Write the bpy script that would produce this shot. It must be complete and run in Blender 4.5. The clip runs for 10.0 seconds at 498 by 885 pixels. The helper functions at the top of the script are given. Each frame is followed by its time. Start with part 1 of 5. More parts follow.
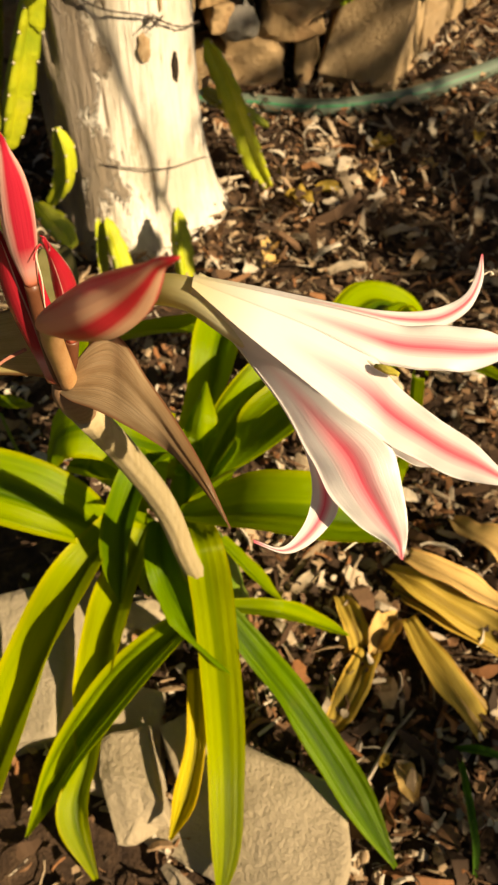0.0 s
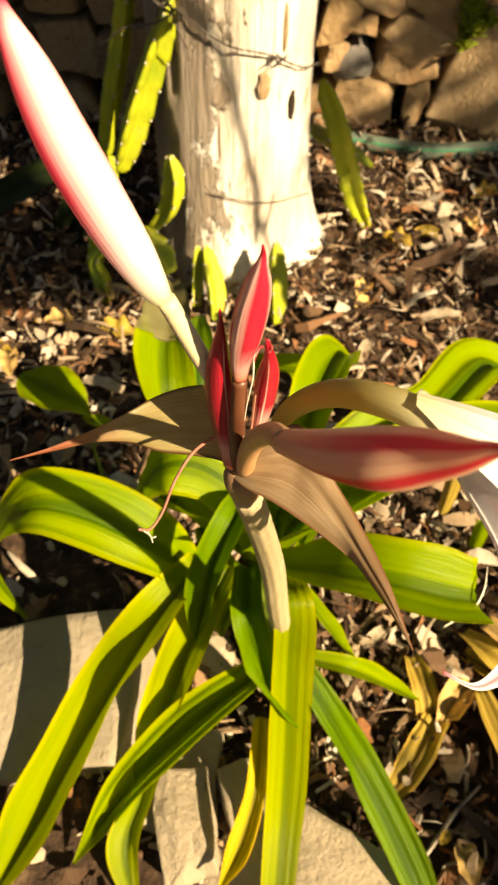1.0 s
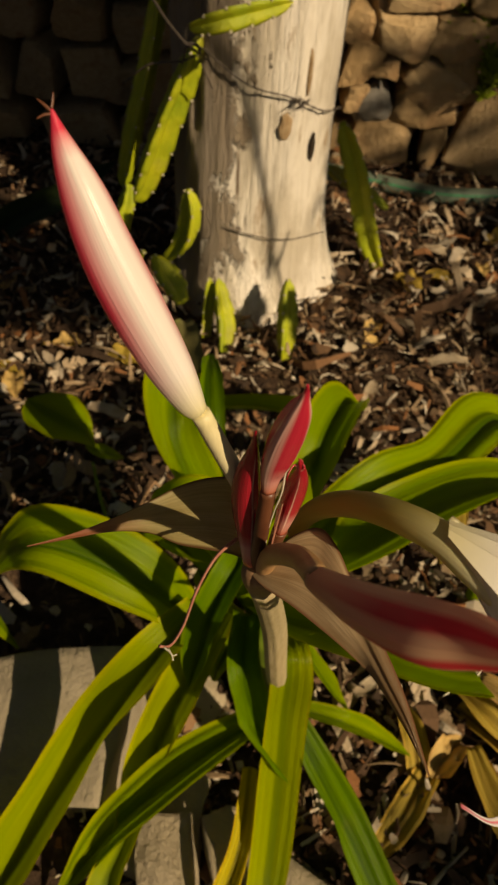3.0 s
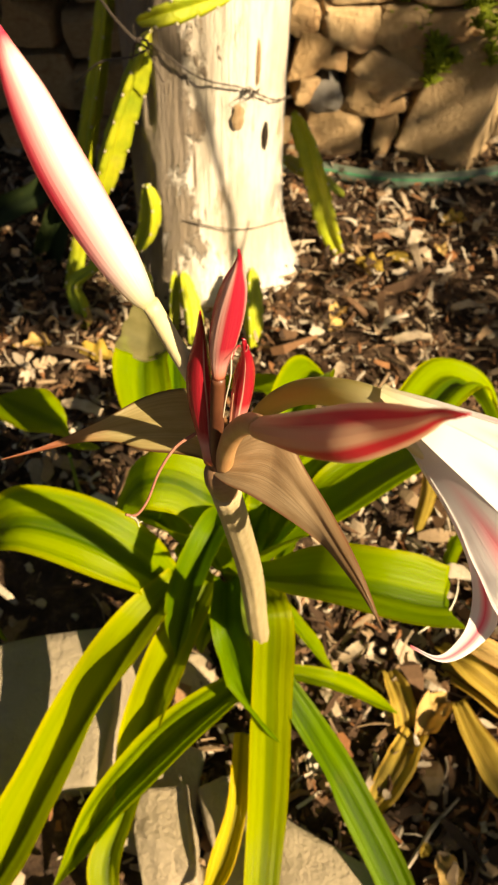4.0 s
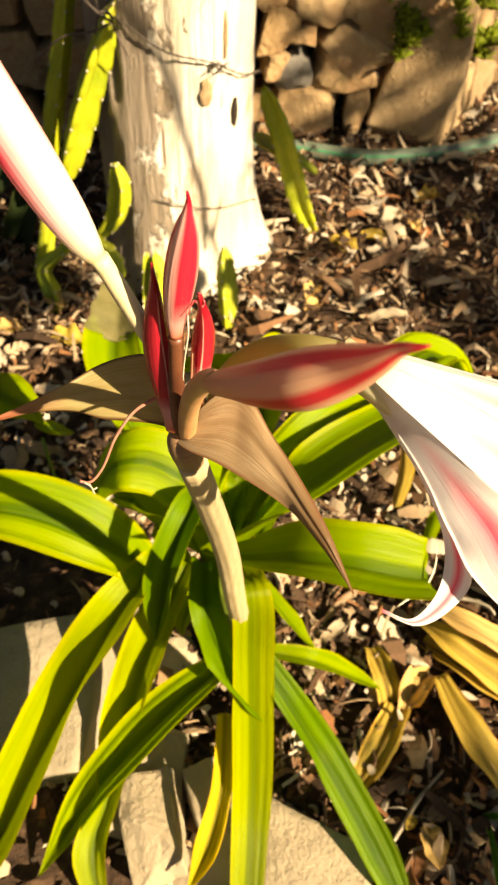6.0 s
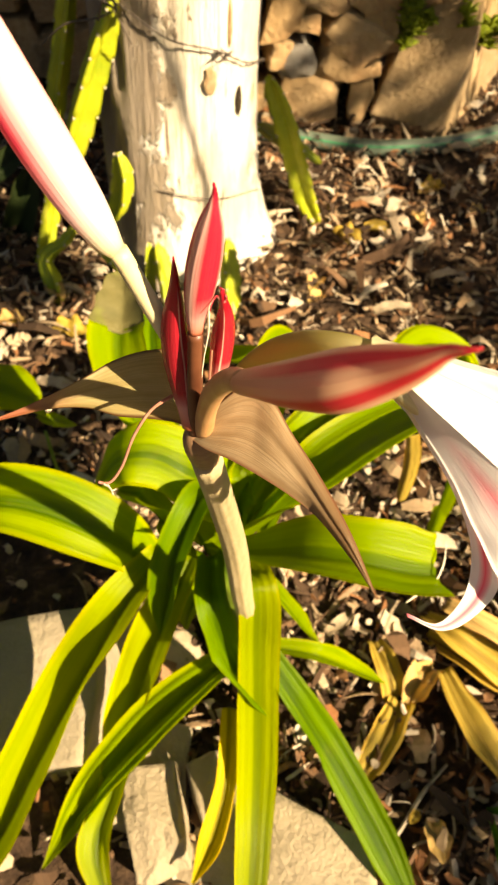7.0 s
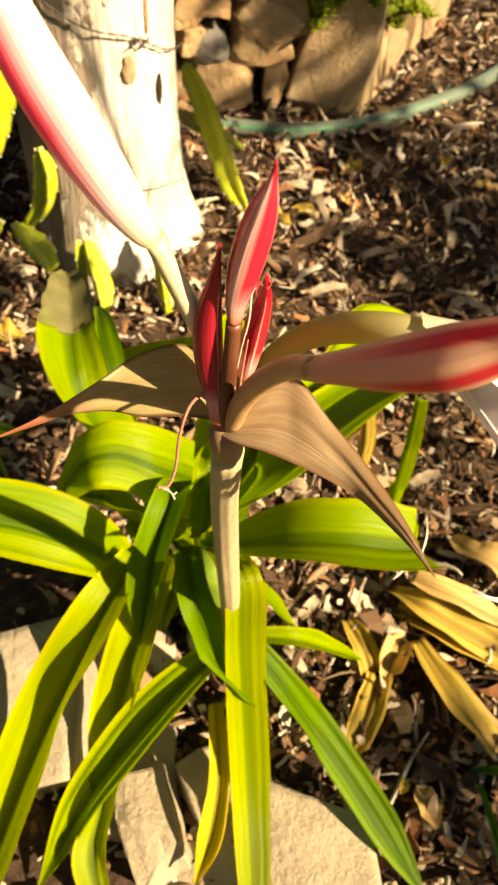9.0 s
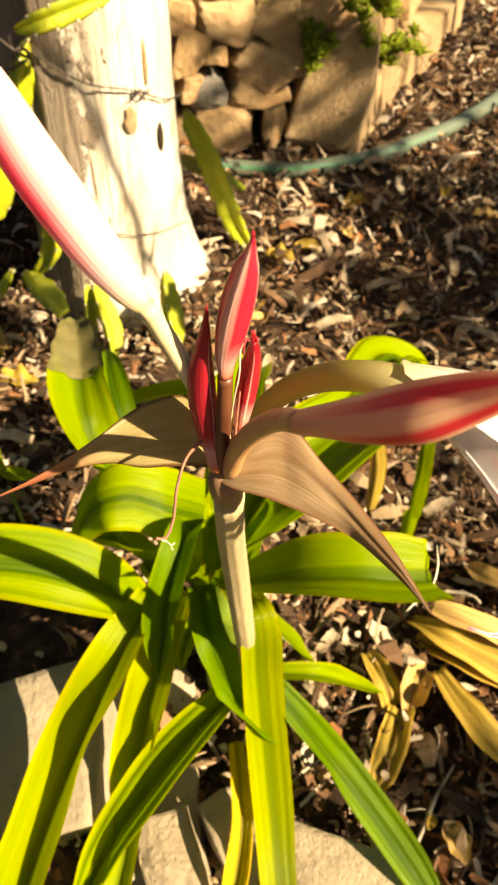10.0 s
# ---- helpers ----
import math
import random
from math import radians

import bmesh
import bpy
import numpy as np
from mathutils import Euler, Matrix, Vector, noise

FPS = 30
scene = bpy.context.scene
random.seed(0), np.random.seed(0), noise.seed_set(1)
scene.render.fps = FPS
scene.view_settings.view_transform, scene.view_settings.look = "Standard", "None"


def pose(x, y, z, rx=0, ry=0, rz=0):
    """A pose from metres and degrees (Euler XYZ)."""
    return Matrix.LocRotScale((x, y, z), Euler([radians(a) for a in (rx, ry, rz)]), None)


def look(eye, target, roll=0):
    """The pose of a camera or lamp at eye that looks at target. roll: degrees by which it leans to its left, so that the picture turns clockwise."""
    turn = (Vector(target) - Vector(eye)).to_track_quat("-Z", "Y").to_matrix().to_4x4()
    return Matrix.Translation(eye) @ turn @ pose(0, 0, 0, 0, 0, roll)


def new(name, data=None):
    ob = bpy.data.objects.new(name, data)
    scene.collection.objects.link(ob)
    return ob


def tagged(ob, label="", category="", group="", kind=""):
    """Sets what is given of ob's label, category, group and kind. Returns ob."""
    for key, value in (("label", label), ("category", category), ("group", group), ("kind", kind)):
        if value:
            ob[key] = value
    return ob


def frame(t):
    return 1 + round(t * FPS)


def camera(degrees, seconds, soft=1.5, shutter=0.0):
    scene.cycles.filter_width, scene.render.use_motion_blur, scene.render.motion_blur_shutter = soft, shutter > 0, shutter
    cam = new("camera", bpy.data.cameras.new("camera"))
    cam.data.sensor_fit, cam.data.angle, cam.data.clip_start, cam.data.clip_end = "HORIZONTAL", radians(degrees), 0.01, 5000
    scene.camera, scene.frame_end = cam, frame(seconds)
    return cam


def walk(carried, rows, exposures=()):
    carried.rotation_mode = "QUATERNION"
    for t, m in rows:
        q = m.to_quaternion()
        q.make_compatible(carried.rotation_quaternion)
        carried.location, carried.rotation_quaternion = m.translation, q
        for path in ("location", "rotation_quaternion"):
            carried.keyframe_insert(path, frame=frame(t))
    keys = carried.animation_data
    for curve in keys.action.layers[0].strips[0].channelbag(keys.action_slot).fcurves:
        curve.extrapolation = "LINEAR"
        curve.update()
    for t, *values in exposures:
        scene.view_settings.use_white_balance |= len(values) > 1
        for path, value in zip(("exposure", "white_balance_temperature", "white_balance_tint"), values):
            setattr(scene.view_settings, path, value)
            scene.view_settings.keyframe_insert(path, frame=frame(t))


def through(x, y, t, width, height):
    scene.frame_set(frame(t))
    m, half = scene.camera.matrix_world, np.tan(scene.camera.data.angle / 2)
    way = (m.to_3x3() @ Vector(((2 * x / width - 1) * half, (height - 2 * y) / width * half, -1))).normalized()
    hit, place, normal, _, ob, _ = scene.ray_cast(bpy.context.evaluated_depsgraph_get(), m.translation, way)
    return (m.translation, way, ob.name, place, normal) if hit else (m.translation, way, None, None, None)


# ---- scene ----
cam = camera(38.68, 10.0, soft=2.2)
cam.data.dof.use_dof, cam.data.dof.focus_distance, cam.data.dof.aperture_fstop = True, 0.18, 52.0
PATH = [
    (0.0, 0.0372, -0.0026, 0.6750, 37.26, -0.02, -4.50),
    (0.5, 0.0152, 0.0061, 0.6768, 38.29, -0.13, -0.36),
    (1.0, 0.0053, 0.0171, 0.6821, 38.93, -0.40, 2.91),
    (1.5, -0.0017, 0.0265, 0.6915, 41.01, -1.06, 4.46),
    (2.0, -0.0093, 0.0277, 0.6897, 40.35, -1.43, 5.34),
    (2.5, -0.0108, 0.0378, 0.6940, 40.45, -3.10, 4.90),
    (3.0, -0.0028, 0.0329, 0.6932, 40.47, -2.63, 5.25),
    (3.2, 0.0021, 0.0290, 0.6915, 39.99, -2.27, 4.15),
    (4.3, 0.0057, -0.0005, 0.6798, 41.37, -1.24, 0.82),
    (4.5, 0.0040, 0.0001, 0.6734, 40.45, -0.73, 0.69),
    (5.0, 0.0000, -0.0000, 0.6710, 40.00, -0.64, 0.77),
    (5.5, 0.0063, 0.0078, 0.6815, 41.32, -1.79, 0.10),
    (5.7, 0.0103, 0.0042, 0.6792, 40.57, -1.52, -0.79),
    (6.8, 0.0082, 0.0060, 0.6759, 39.57, -1.83, -0.97),
    (7.0, 0.0055, 0.0084, 0.6752, 39.30, -1.76, -0.74),
    (7.5, 0.0027, 0.0127, 0.6757, 38.48, -2.10, -1.62),
    (8.0, -0.0045, 0.0160, 0.6776, 39.10, -3.98, -4.60),
    (8.5, -0.0077, 0.0180, 0.6783, 40.87, -2.34, -6.05),
    (9.0, -0.0190, 0.0141, 0.6700, 38.81, -2.91, -8.05),
    (9.5, -0.0211, 0.0146, 0.6670, 40.22, -0.42, -9.27),
    (10.0, -0.0149, 0.0123, 0.6773, 41.39, -0.50, -9.00),
]
EXPOSURES = [(t, stops, 8500, 12) for t, stops in ((0.0, 0.97), (0.5, 1.43), (1.0, 1.48), (1.5, 1.0), (2.0, 0.6), (2.5, 0.05), (3.0, -0.12), (3.2, 0.05), (4.3, 1.5), (4.5, 1.56), (5.5, 1.63), (10.0, 1.7))]
walk(cam, [(t, pose(x, y, z, rx, ry, rz)) for t, x, y, z, rx, ry, rz in PATH], EXPOSURES)

# ---- light ----
SUN_AZ, SUN_EL = 130.0, 36.0      # degrees from +y towards +x; height over the horizon
world = bpy.data.worlds.new("sky")
scene.world = world
world.use_nodes = True
sky = world.node_tree.nodes.new("ShaderNodeTexSky")
sky.sky_type, sky.sun_disc = "NISHITA", False
sky.sun_elevation, sky.sun_rotation = radians(SUN_EL), radians(SUN_AZ)
world.node_tree.links.new(sky.outputs[0], world.node_tree.nodes["Background"].inputs[0])
world.node_tree.nodes["Background"].inputs[1].default_value = 0.021
sun = new("sun", bpy.data.lights.new("sun", "SUN"))
sun.data.energy, sun.data.angle, sun.data.color = 5.0, radians(0.6), (1.0, 0.88, 0.7)
SUN = Vector((math.cos(radians(SUN_EL)) * math.sin(radians(SUN_AZ)), math.cos(radians(SUN_EL)) * math.cos(radians(SUN_AZ)), math.sin(radians(SUN_EL))))
sun.matrix_world = look(tuple(SUN * 4), (0, 0, 0))


# ---- materials ----
class Nodes:
    """A material and a short way to add nodes to it."""

    def __init__(self, name, rough=0.6, metal=0.0, spec=0.5):
        self.mat = bpy.data.materials.new(name)
        self.mat.use_nodes = True
        self.tree = self.mat.node_tree
        self.bsdf = self.tree.nodes["Principled BSDF"]
        self.out = self.tree.nodes["Material Output"]
        self.bsdf.inputs["Roughness"].default_value = rough
        self.bsdf.inputs["Metallic"].default_value = metal
        self.bsdf.inputs["Specular IOR Level"].default_value = spec

    def add(self, kind, **values):
        n = self.tree.nodes.new(kind)
        for k, v in values.items():
            n.inputs[k].default_value = v
        return n

    def link(self, a, b):
        self.tree.links.new(a, b)

    def coords(self, scale=(1, 1, 1), uv=False):
        c, m = self.add("ShaderNodeTexCoord"), self.add("ShaderNodeMapping")
        m.inputs["Scale"].default_value = scale
        self.link(c.outputs["UV" if uv else "Object"], m.inputs["Vector"])
        return m.outputs[0]

    def noise(self, vector, scale, detail=4.0, rough=0.6):
        n = self.add("ShaderNodeTexNoise", Scale=scale, Detail=detail, Roughness=rough)
        self.link(vector, n.inputs["Vector"])
        return n.outputs["Fac"]

    def ramp(self, fac, *stops):
        r = self.add("ShaderNodeValToRGB")
        e = r.color_ramp.elements
        while len(e) < len(stops):
            e.new(0.5)
        for el, (at, col) in zip(e, stops):
            el.position, el.color = at, (*col, 1) if len(col) == 3 else col
        self.link(fac, r.inputs[0])
        return r.outputs[0]

    def mix(self, fac, a, b, mode="MIX"):
        m = self.add("ShaderNodeMix")
        m.data_type, m.blend_type = "RGBA", mode
        for slot, v in ((0, fac), (6, a), (7, b)):
            if isinstance(v, (int, float)):
                m.inputs[slot].default_value = v
            elif isinstance(v, tuple):
                m.inputs[slot].default_value = (*v, 1)
            else:
                self.link(v, m.inputs[slot])
        return m.outputs[2]

    def bump(self, height, strength=0.4, distance=0.002):
        b = self.add("ShaderNodeBump", Strength=strength, Distance=distance)
        self.link(height, b.inputs["Height"])
        self.link(b.outputs[0], self.bsdf.inputs["Normal"])

    def math(self, op, a, b=0.0):
        m = self.add("ShaderNodeMath")
        m.operation = op
        for slot, v in ((0, a), (1, b)):
            if isinstance(v, (int, float)):
                m.inputs[slot].default_value = v
            else:
                self.link(v, m.inputs[slot])
        return m.outputs[0]

    def colour(self, c):
        if isinstance(c, tuple):
            self.bsdf.inputs["Base Color"].default_value = (*c, 1)
        else:
            self.link(c, self.bsdf.inputs["Base Color"])

    def translucent(self, colour, amount):
        t, m = self.add("ShaderNodeBsdfTranslucent"), self.add("ShaderNodeMixShader", Fac=amount)
        if isinstance(colour, tuple):
            t.inputs[0].default_value = (*colour, 1)
        else:
            self.link(colour, t.inputs[0])
        self.link(self.bsdf.outputs[0], m.inputs[1])
        self.link(t.outputs[0], m.inputs[2])
        self.link(m.outputs[0], self.out.inputs[0])


def leaf_material(name, dark, light, through, amount=0.45, rough=0.38):
    """A strap leaf: parallel veins along v, shade painted along the midrib channel, pale margins, faint blotches."""
    n = Nodes(name, rough, spec=0.22)
    uv = n.coords((1, 1, 1), uv=True)
    sep = n.add("ShaderNodeSeparateXYZ")
    n.link(uv, sep.inputs[0])
    own = n.add("ShaderNodeObjectInfo").outputs["Random"]
    shift = n.add("ShaderNodeCombineXYZ")
    n.link(n.math("MULTIPLY", own, 37.0), shift.inputs[0])
    n.link(n.math("MULTIPLY", own, 11.0), shift.inputs[1])

    def field(scale, detail):
        add = n.add("ShaderNodeVectorMath")
        add.operation = "ADD"
        n.link(n.coords(scale, uv=True), add.inputs[0])
        n.link(shift.outputs[0], add.inputs[1])
        return n.noise(add.outputs[0], 1.0, detail)

    veins, ribs, broad = field((70, 0.9, 1), 2.0), field((11, 0.4, 1), 1.0), field((1.8, 1.3, 1), 2.0)
    blot = n.noise(n.coords(), 55.0, 5.0)
    edge = n.math("ABSOLUTE", n.math("SUBTRACT", sep.outputs[0], 0.5))
    tone = n.math("ADD", n.math("MULTIPLY", broad, 0.75), n.math("MULTIPLY", ribs, 0.25))
    c = n.mix(n.ramp(tone, (0.22, (0.24, 0.24, 0.24)), (0.66, (1, 1, 1))), dark, light)
    c = n.mix(n.math("MULTIPLY", n.ramp(veins, (0.42, (0, 0, 0)), (0.6, (1, 1, 1))), 0.28), c, dark)
    # the dark wavy band down the middle imitates shade in the folded channel
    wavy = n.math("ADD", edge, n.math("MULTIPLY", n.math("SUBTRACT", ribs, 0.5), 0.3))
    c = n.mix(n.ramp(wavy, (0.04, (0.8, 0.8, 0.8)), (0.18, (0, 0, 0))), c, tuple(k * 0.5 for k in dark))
    c = n.mix(n.ramp(edge, (0.41, (0, 0, 0)), (0.5, (0.75, 0.75, 0.75))), c, (light[0] * 1.35, light[1] * 1.1, light[2]))
    c = n.mix(n.math("MULTIPLY", n.ramp(blot, (0.6, (0, 0, 0)), (0.75, (1, 1, 1))), 0.16), c, (0.26, 0.2, 0.04))
    c = n.mix(n.math("MULTIPLY", own, 0.35), c, n.mix(0.5, dark, light))
    n.colour(c)
    n.bump(n.math("ADD", n.math("MULTIPLY", ribs, 1.2), n.math("ADD", veins, n.math("MULTIPLY", blot, 0.3))), 0.7, 0.0016)
    n.translucent(n.mix(0.55, through, n.mix(1.0, c, (2.0, 2.0, 2.0), "MULTIPLY")), amount)
    return n.mat


def petal_material(name, ground, stripe, centre=0.5, half=0.13, start=0.25, repeat=1, streak=0.5, through=0.35, rough=0.42, soft=0.08, tip=None, base=None, base_end=0.3):
    """Stripes along v, at `centre` of each of `repeat` sectors of u, that fade in from v = start."""
    n = Nodes(name, rough)
    sep = n.add("ShaderNodeSeparateXYZ")
    n.link(n.coords((1, 1, 1), uv=True), sep.inputs[0])
    streaks = n.noise(n.coords((38, 1.6, 1), uv=True), 1.0, 3.0)
    u = n.math("FRACT", n.math("MULTIPLY", sep.outputs[0], repeat))
    u = n.math("ADD", u, n.math("MULTIPLY", n.math("SUBTRACT", streaks, 0.5), 0.16 * streak))
    d = n.math("ABSOLUTE", n.math("SUBTRACT", u, centre))
    band = n.ramp(d, (max(half - soft, 0.0), (1, 1, 1)), (half + soft, (0, 0, 0)))
    along = n.ramp(sep.outputs[1], (start, (0, 0, 0)), (min(start + 0.3, 1.0), (1, 1, 1)))
    fac = n.math("MULTIPLY", band, along)
    pale = n.mix(n.math("MULTIPLY", streaks, 0.14), ground, tuple(g * 0.75 for g in ground))
    if base:
        pale = n.mix(n.ramp(sep.outputs[1], (0.02, (1, 1, 1)), (base_end, (0, 0, 0))), pale, base)
    deep = n.mix(streaks, stripe, tuple(min(1, s * 1.5 + 0.012) for s in stripe))
    c = n.mix(fac, pale, deep)
    if tip:
        c = n.mix(n.ramp(sep.outputs[1], (tip, (0, 0, 0)), (min(tip + 0.1, 1.0), (1, 1, 1))), c, stripe)
    n.colour(c)
    n.bump(streaks, 0.3, 0.0006)
    if through:
        n.translucent(c, through)
    return n.mat


def plain_grain(name, a, b, scale, rough=0.7, bump=0.5, depth=0.003, stretch=(1, 1, 1), stains=None, own=None):
    n = Nodes(name, rough, spec=0.35)
    v = n.coords(stretch)
    big, fine = n.noise(v, scale, 6.0), n.noise(v, scale * 9, 5.0, 0.7)
    c = n.mix(n.ramp(big, (0.3, (0, 0, 0)), (0.7, (1, 1, 1))), a, b)
    c = n.mix(n.math("MULTIPLY", fine, 0.5), c, tuple(k * 0.55 for k in a))
    if stains:
        st = n.noise(n.coords(), scale * 0.45, 5.0)
        c = n.mix(n.ramp(st, (0.55, (0, 0, 0)), (0.7, (1, 1, 1))), c, stains)
    if own:
        tint = n.ramp(n.add("ShaderNodeObjectInfo").outputs["Random"], *own)
        c = n.mix(0.75, c, n.mix(1.0, c, tint, "MULTIPLY"))
    n.colour(c)
    n.bump(n.math("ADD", n.math("MULTIPLY", big, 1.5), fine), bump, depth)
    return n.mat


M_LEAF = leaf_material("lily leaf", (0.06, 0.19, 0.005), (0.38, 0.45, 0.006), (0.64, 0.76, 0.003), 0.54)
# yellower copy of the lily leaf: sunlight on the front leaves put into colour
M_LIME = leaf_material("sunlit lime-yellow leaf", (0.1, 0.215, 0.008), (0.43, 0.455, 0.01), (0.7, 0.73, 0.006), 0.48)
M_YELLOW = leaf_material("yellowing leaf", (0.32, 0.2, 0.03), (0.58, 0.45, 0.09), (0.55, 0.4, 0.07), 0.3, 0.5)
M_STRAW = leaf_material("yellow strap leaf", (0.36, 0.34, 0.02), (0.66, 0.56, 0.03), (0.8, 0.68, 0.03), 0.45)
M_DEEP = leaf_material("deep green leaf", (0.03, 0.115, 0.004), (0.2, 0.32, 0.006), (0.45, 0.62, 0.004), 0.45, 0.4)
M_DEAD = leaf_material("dry leaf", (0.4, 0.24, 0.08), (0.66, 0.48, 0.18), (0.5, 0.3, 0.05), 0.2, 0.6)
# near-black green: the agave's shade is put into this colour
M_AGAVE = leaf_material("shade-dark agave leaf", (0.008, 0.02, 0.006), (0.03, 0.045, 0.014), (0.04, 0.07, 0.01), 0.1, 0.5)
M_GRASS = leaf_material("grass blade", (0.07, 0.2, 0.02), (0.14, 0.32, 0.03), (0.4, 0.6, 0.05))
M_BUD = petal_material("red bud", (0.82, 0.5, 0.42), (0.36, 0.011, 0.03), 0.5, 0.38, 0.0, 3, 1.6, 0.1, 0.26, 0.12, 0.8, (0.5, 0.16, 0.09), 0.14)
M_REDBUD = petal_material("glossy red bud", (0.85, 0.55, 0.46), (0.31, 0.008, 0.019), 0.5, 0.48, 0.0, 3, 1.0, 0.08, 0.2, 0.03, 0.75, (0.5, 0.12, 0.07), 0.16)
M_BIGBUD = petal_material("white bud", (0.86, 0.8, 0.74), (0.76, 0.05, 0.1), 0.5, 0.2, 0.1, 2, 1.0, 0.25, 0.3, 0.17, 0.8, (0.74, 0.68, 0.4), 0.2)
M_PINKBUD = petal_material("pink bud", (0.8, 0.5, 0.31), (0.5, 0.025, 0.035), 0.5, 0.24, 0.08, 4, 1.4, 0.4, 0.42, 0.1, 0.84, (0.62, 0.36, 0.22), 0.3)
M_TEPAL = petal_material("tepal", (0.88, 0.86, 0.84), (0.74, 0.12, 0.18), 0.5, 0.125, 0.26, 1, 0.8, 0.45, 0.4, 0.14, 0.95, (0.72, 0.66, 0.42), 0.2)
M_THROAT = petal_material("flower tube", (0.6, 0.5, 0.14), (0.76, 0.7, 0.46), 0.5, 0.5, 0.5, 3, 0.5, 0.55, 0.36, 0.2)
M_SCAPE = plain_grain("scape", (0.4, 0.31, 0.165), (0.55, 0.46, 0.28), 110, 0.5, 0.5, 0.0008, (3, 3, 0.1))
M_TUBE = plain_grain("bud stalk", (0.66, 0.58, 0.3), (0.74, 0.66, 0.42), 80, 0.45, 0.2, 0.0005, (2, 2, 0.4))
M_STALK_RED = plain_grain("reddish stalk", (0.08, 0.026, 0.013), (0.16, 0.06, 0.028), 80, 0.4, 0.2, 0.0005)
M_COLLAR = plain_grain("brown collar", (0.2, 0.11, 0.06), (0.32, 0.2, 0.11), 120, 0.4, 0.4, 0.0005, (1, 1, 3))
M_STALK_PINK = plain_grain("orange-beige stalk", (0.46, 0.23, 0.09), (0.6, 0.36, 0.17), 60, 0.4, 0.3, 0.0006, (3, 3, 1))
M_STYLE = plain_grain("dry filament", (0.34, 0.13, 0.09), (0.46, 0.22, 0.15), 200, 0.5, 0.2, 0.0003)
M_PALE = plain_grain("pale filament", (0.62, 0.55, 0.42), (0.72, 0.66, 0.52), 200, 0.5, 0.2, 0.0003)
M_ANTHER = plain_grain("pollen", (0.5, 0.42, 0.04), (0.62, 0.54, 0.1), 900, 0.8, 0.8, 0.0008)
M_SHEATH = plain_grain("sheath", (0.1, 0.19, 0.015), (0.2, 0.27, 0.03), 40, 0.5, 0.3, 0.001, (3, 3, 0.3))
M_STONE = plain_grain("limestone", (0.32, 0.26, 0.17), (0.46, 0.385, 0.265), 16, 0.85, 0.8, 0.004, stains=(0.36, 0.28, 0.18))
M_WALLSTONE = plain_grain("wall stone", (0.44, 0.31, 0.16), (0.62, 0.48, 0.3), 13, 0.88, 0.9, 0.008, stains=(0.36, 0.22, 0.11), own=((0.0, (0.62, 0.58, 0.56)), (0.35, (1.0, 0.86, 0.7)), (0.7, (0.85, 0.8, 0.76)), (1.0, (1.1, 1.05, 1.0))))
# darker copy of the limestone, with the left block's shade in its colour
M_SHADED_STONE = plain_grain("shaded limestone", (0.27, 0.225, 0.155), (0.39, 0.335, 0.24), 11, 0.88, 0.8, 0.004, stains=(0.3, 0.25, 0.18))
M_GREYSTONE = plain_grain("grey pebble", (0.26, 0.24, 0.21), (0.46, 0.43, 0.38), 45, 0.9, 0.9, 0.006, stains=(0.16, 0.13, 0.1))
M_EARTH = plain_grain("dark earth", (0.03, 0.02, 0.012), (0.06, 0.04, 0.022), 30, 0.95, 0.8, 0.01)
M_CACTUS = plain_grain("cactus skin", (0.26, 0.34, 0.02), (0.52, 0.52, 0.03), 26, 0.45, 0.5, 0.003, stains=(0.34, 0.29, 0.06))
M_BURNT = plain_grain("scorched leaf end", (0.08, 0.075, 0.02), (0.16, 0.14, 0.05), 45, 0.7, 0.8, 0.001, stains=(0.12, 0.14, 0.02))
M_AREOLE = plain_grain("areole wool", (0.48, 0.43, 0.29), (0.6, 0.55, 0.4), 300, 0.9, 0.6, 0.001)
M_KNOT = plain_grain("dark knot", (0.32, 0.2, 0.1), (0.5, 0.37, 0.22), 120, 0.8, 0.7, 0.002)
M_VINE = plain_grain("dry vine", (0.36, 0.3, 0.22), (0.48, 0.41, 0.31), 200, 0.8, 0.7, 0.001)
M_WIRE = plain_grain("old wire", (0.06, 0.05, 0.04), (0.12, 0.09, 0.07), 300, 0.6, 0.5, 0.0005)
M_CHIP = plain_grain("bleached wood chip", (0.36, 0.27, 0.17), (0.56, 0.47, 0.34), 90, 0.85, 0.7, 0.0015, (1, 1, 1), stains=(0.2, 0.13, 0.07))
M_BARK = plain_grain("bark", (0.1, 0.07, 0.045), (0.2, 0.15, 0.1), 20, 0.9, 0.9, 0.01, (1, 1, 0.3))
M_STRIPE = plain_grain("green rubber", (0.03, 0.2, 0.09), (0.05, 0.27, 0.13), 60, 0.4, 0.2, 0.0005)
M_MOSS = leaf_material("succulent", (0.1, 0.17, 0.015), (0.3, 0.36, 0.03), (0.4, 0.45, 0.05), 0.3)


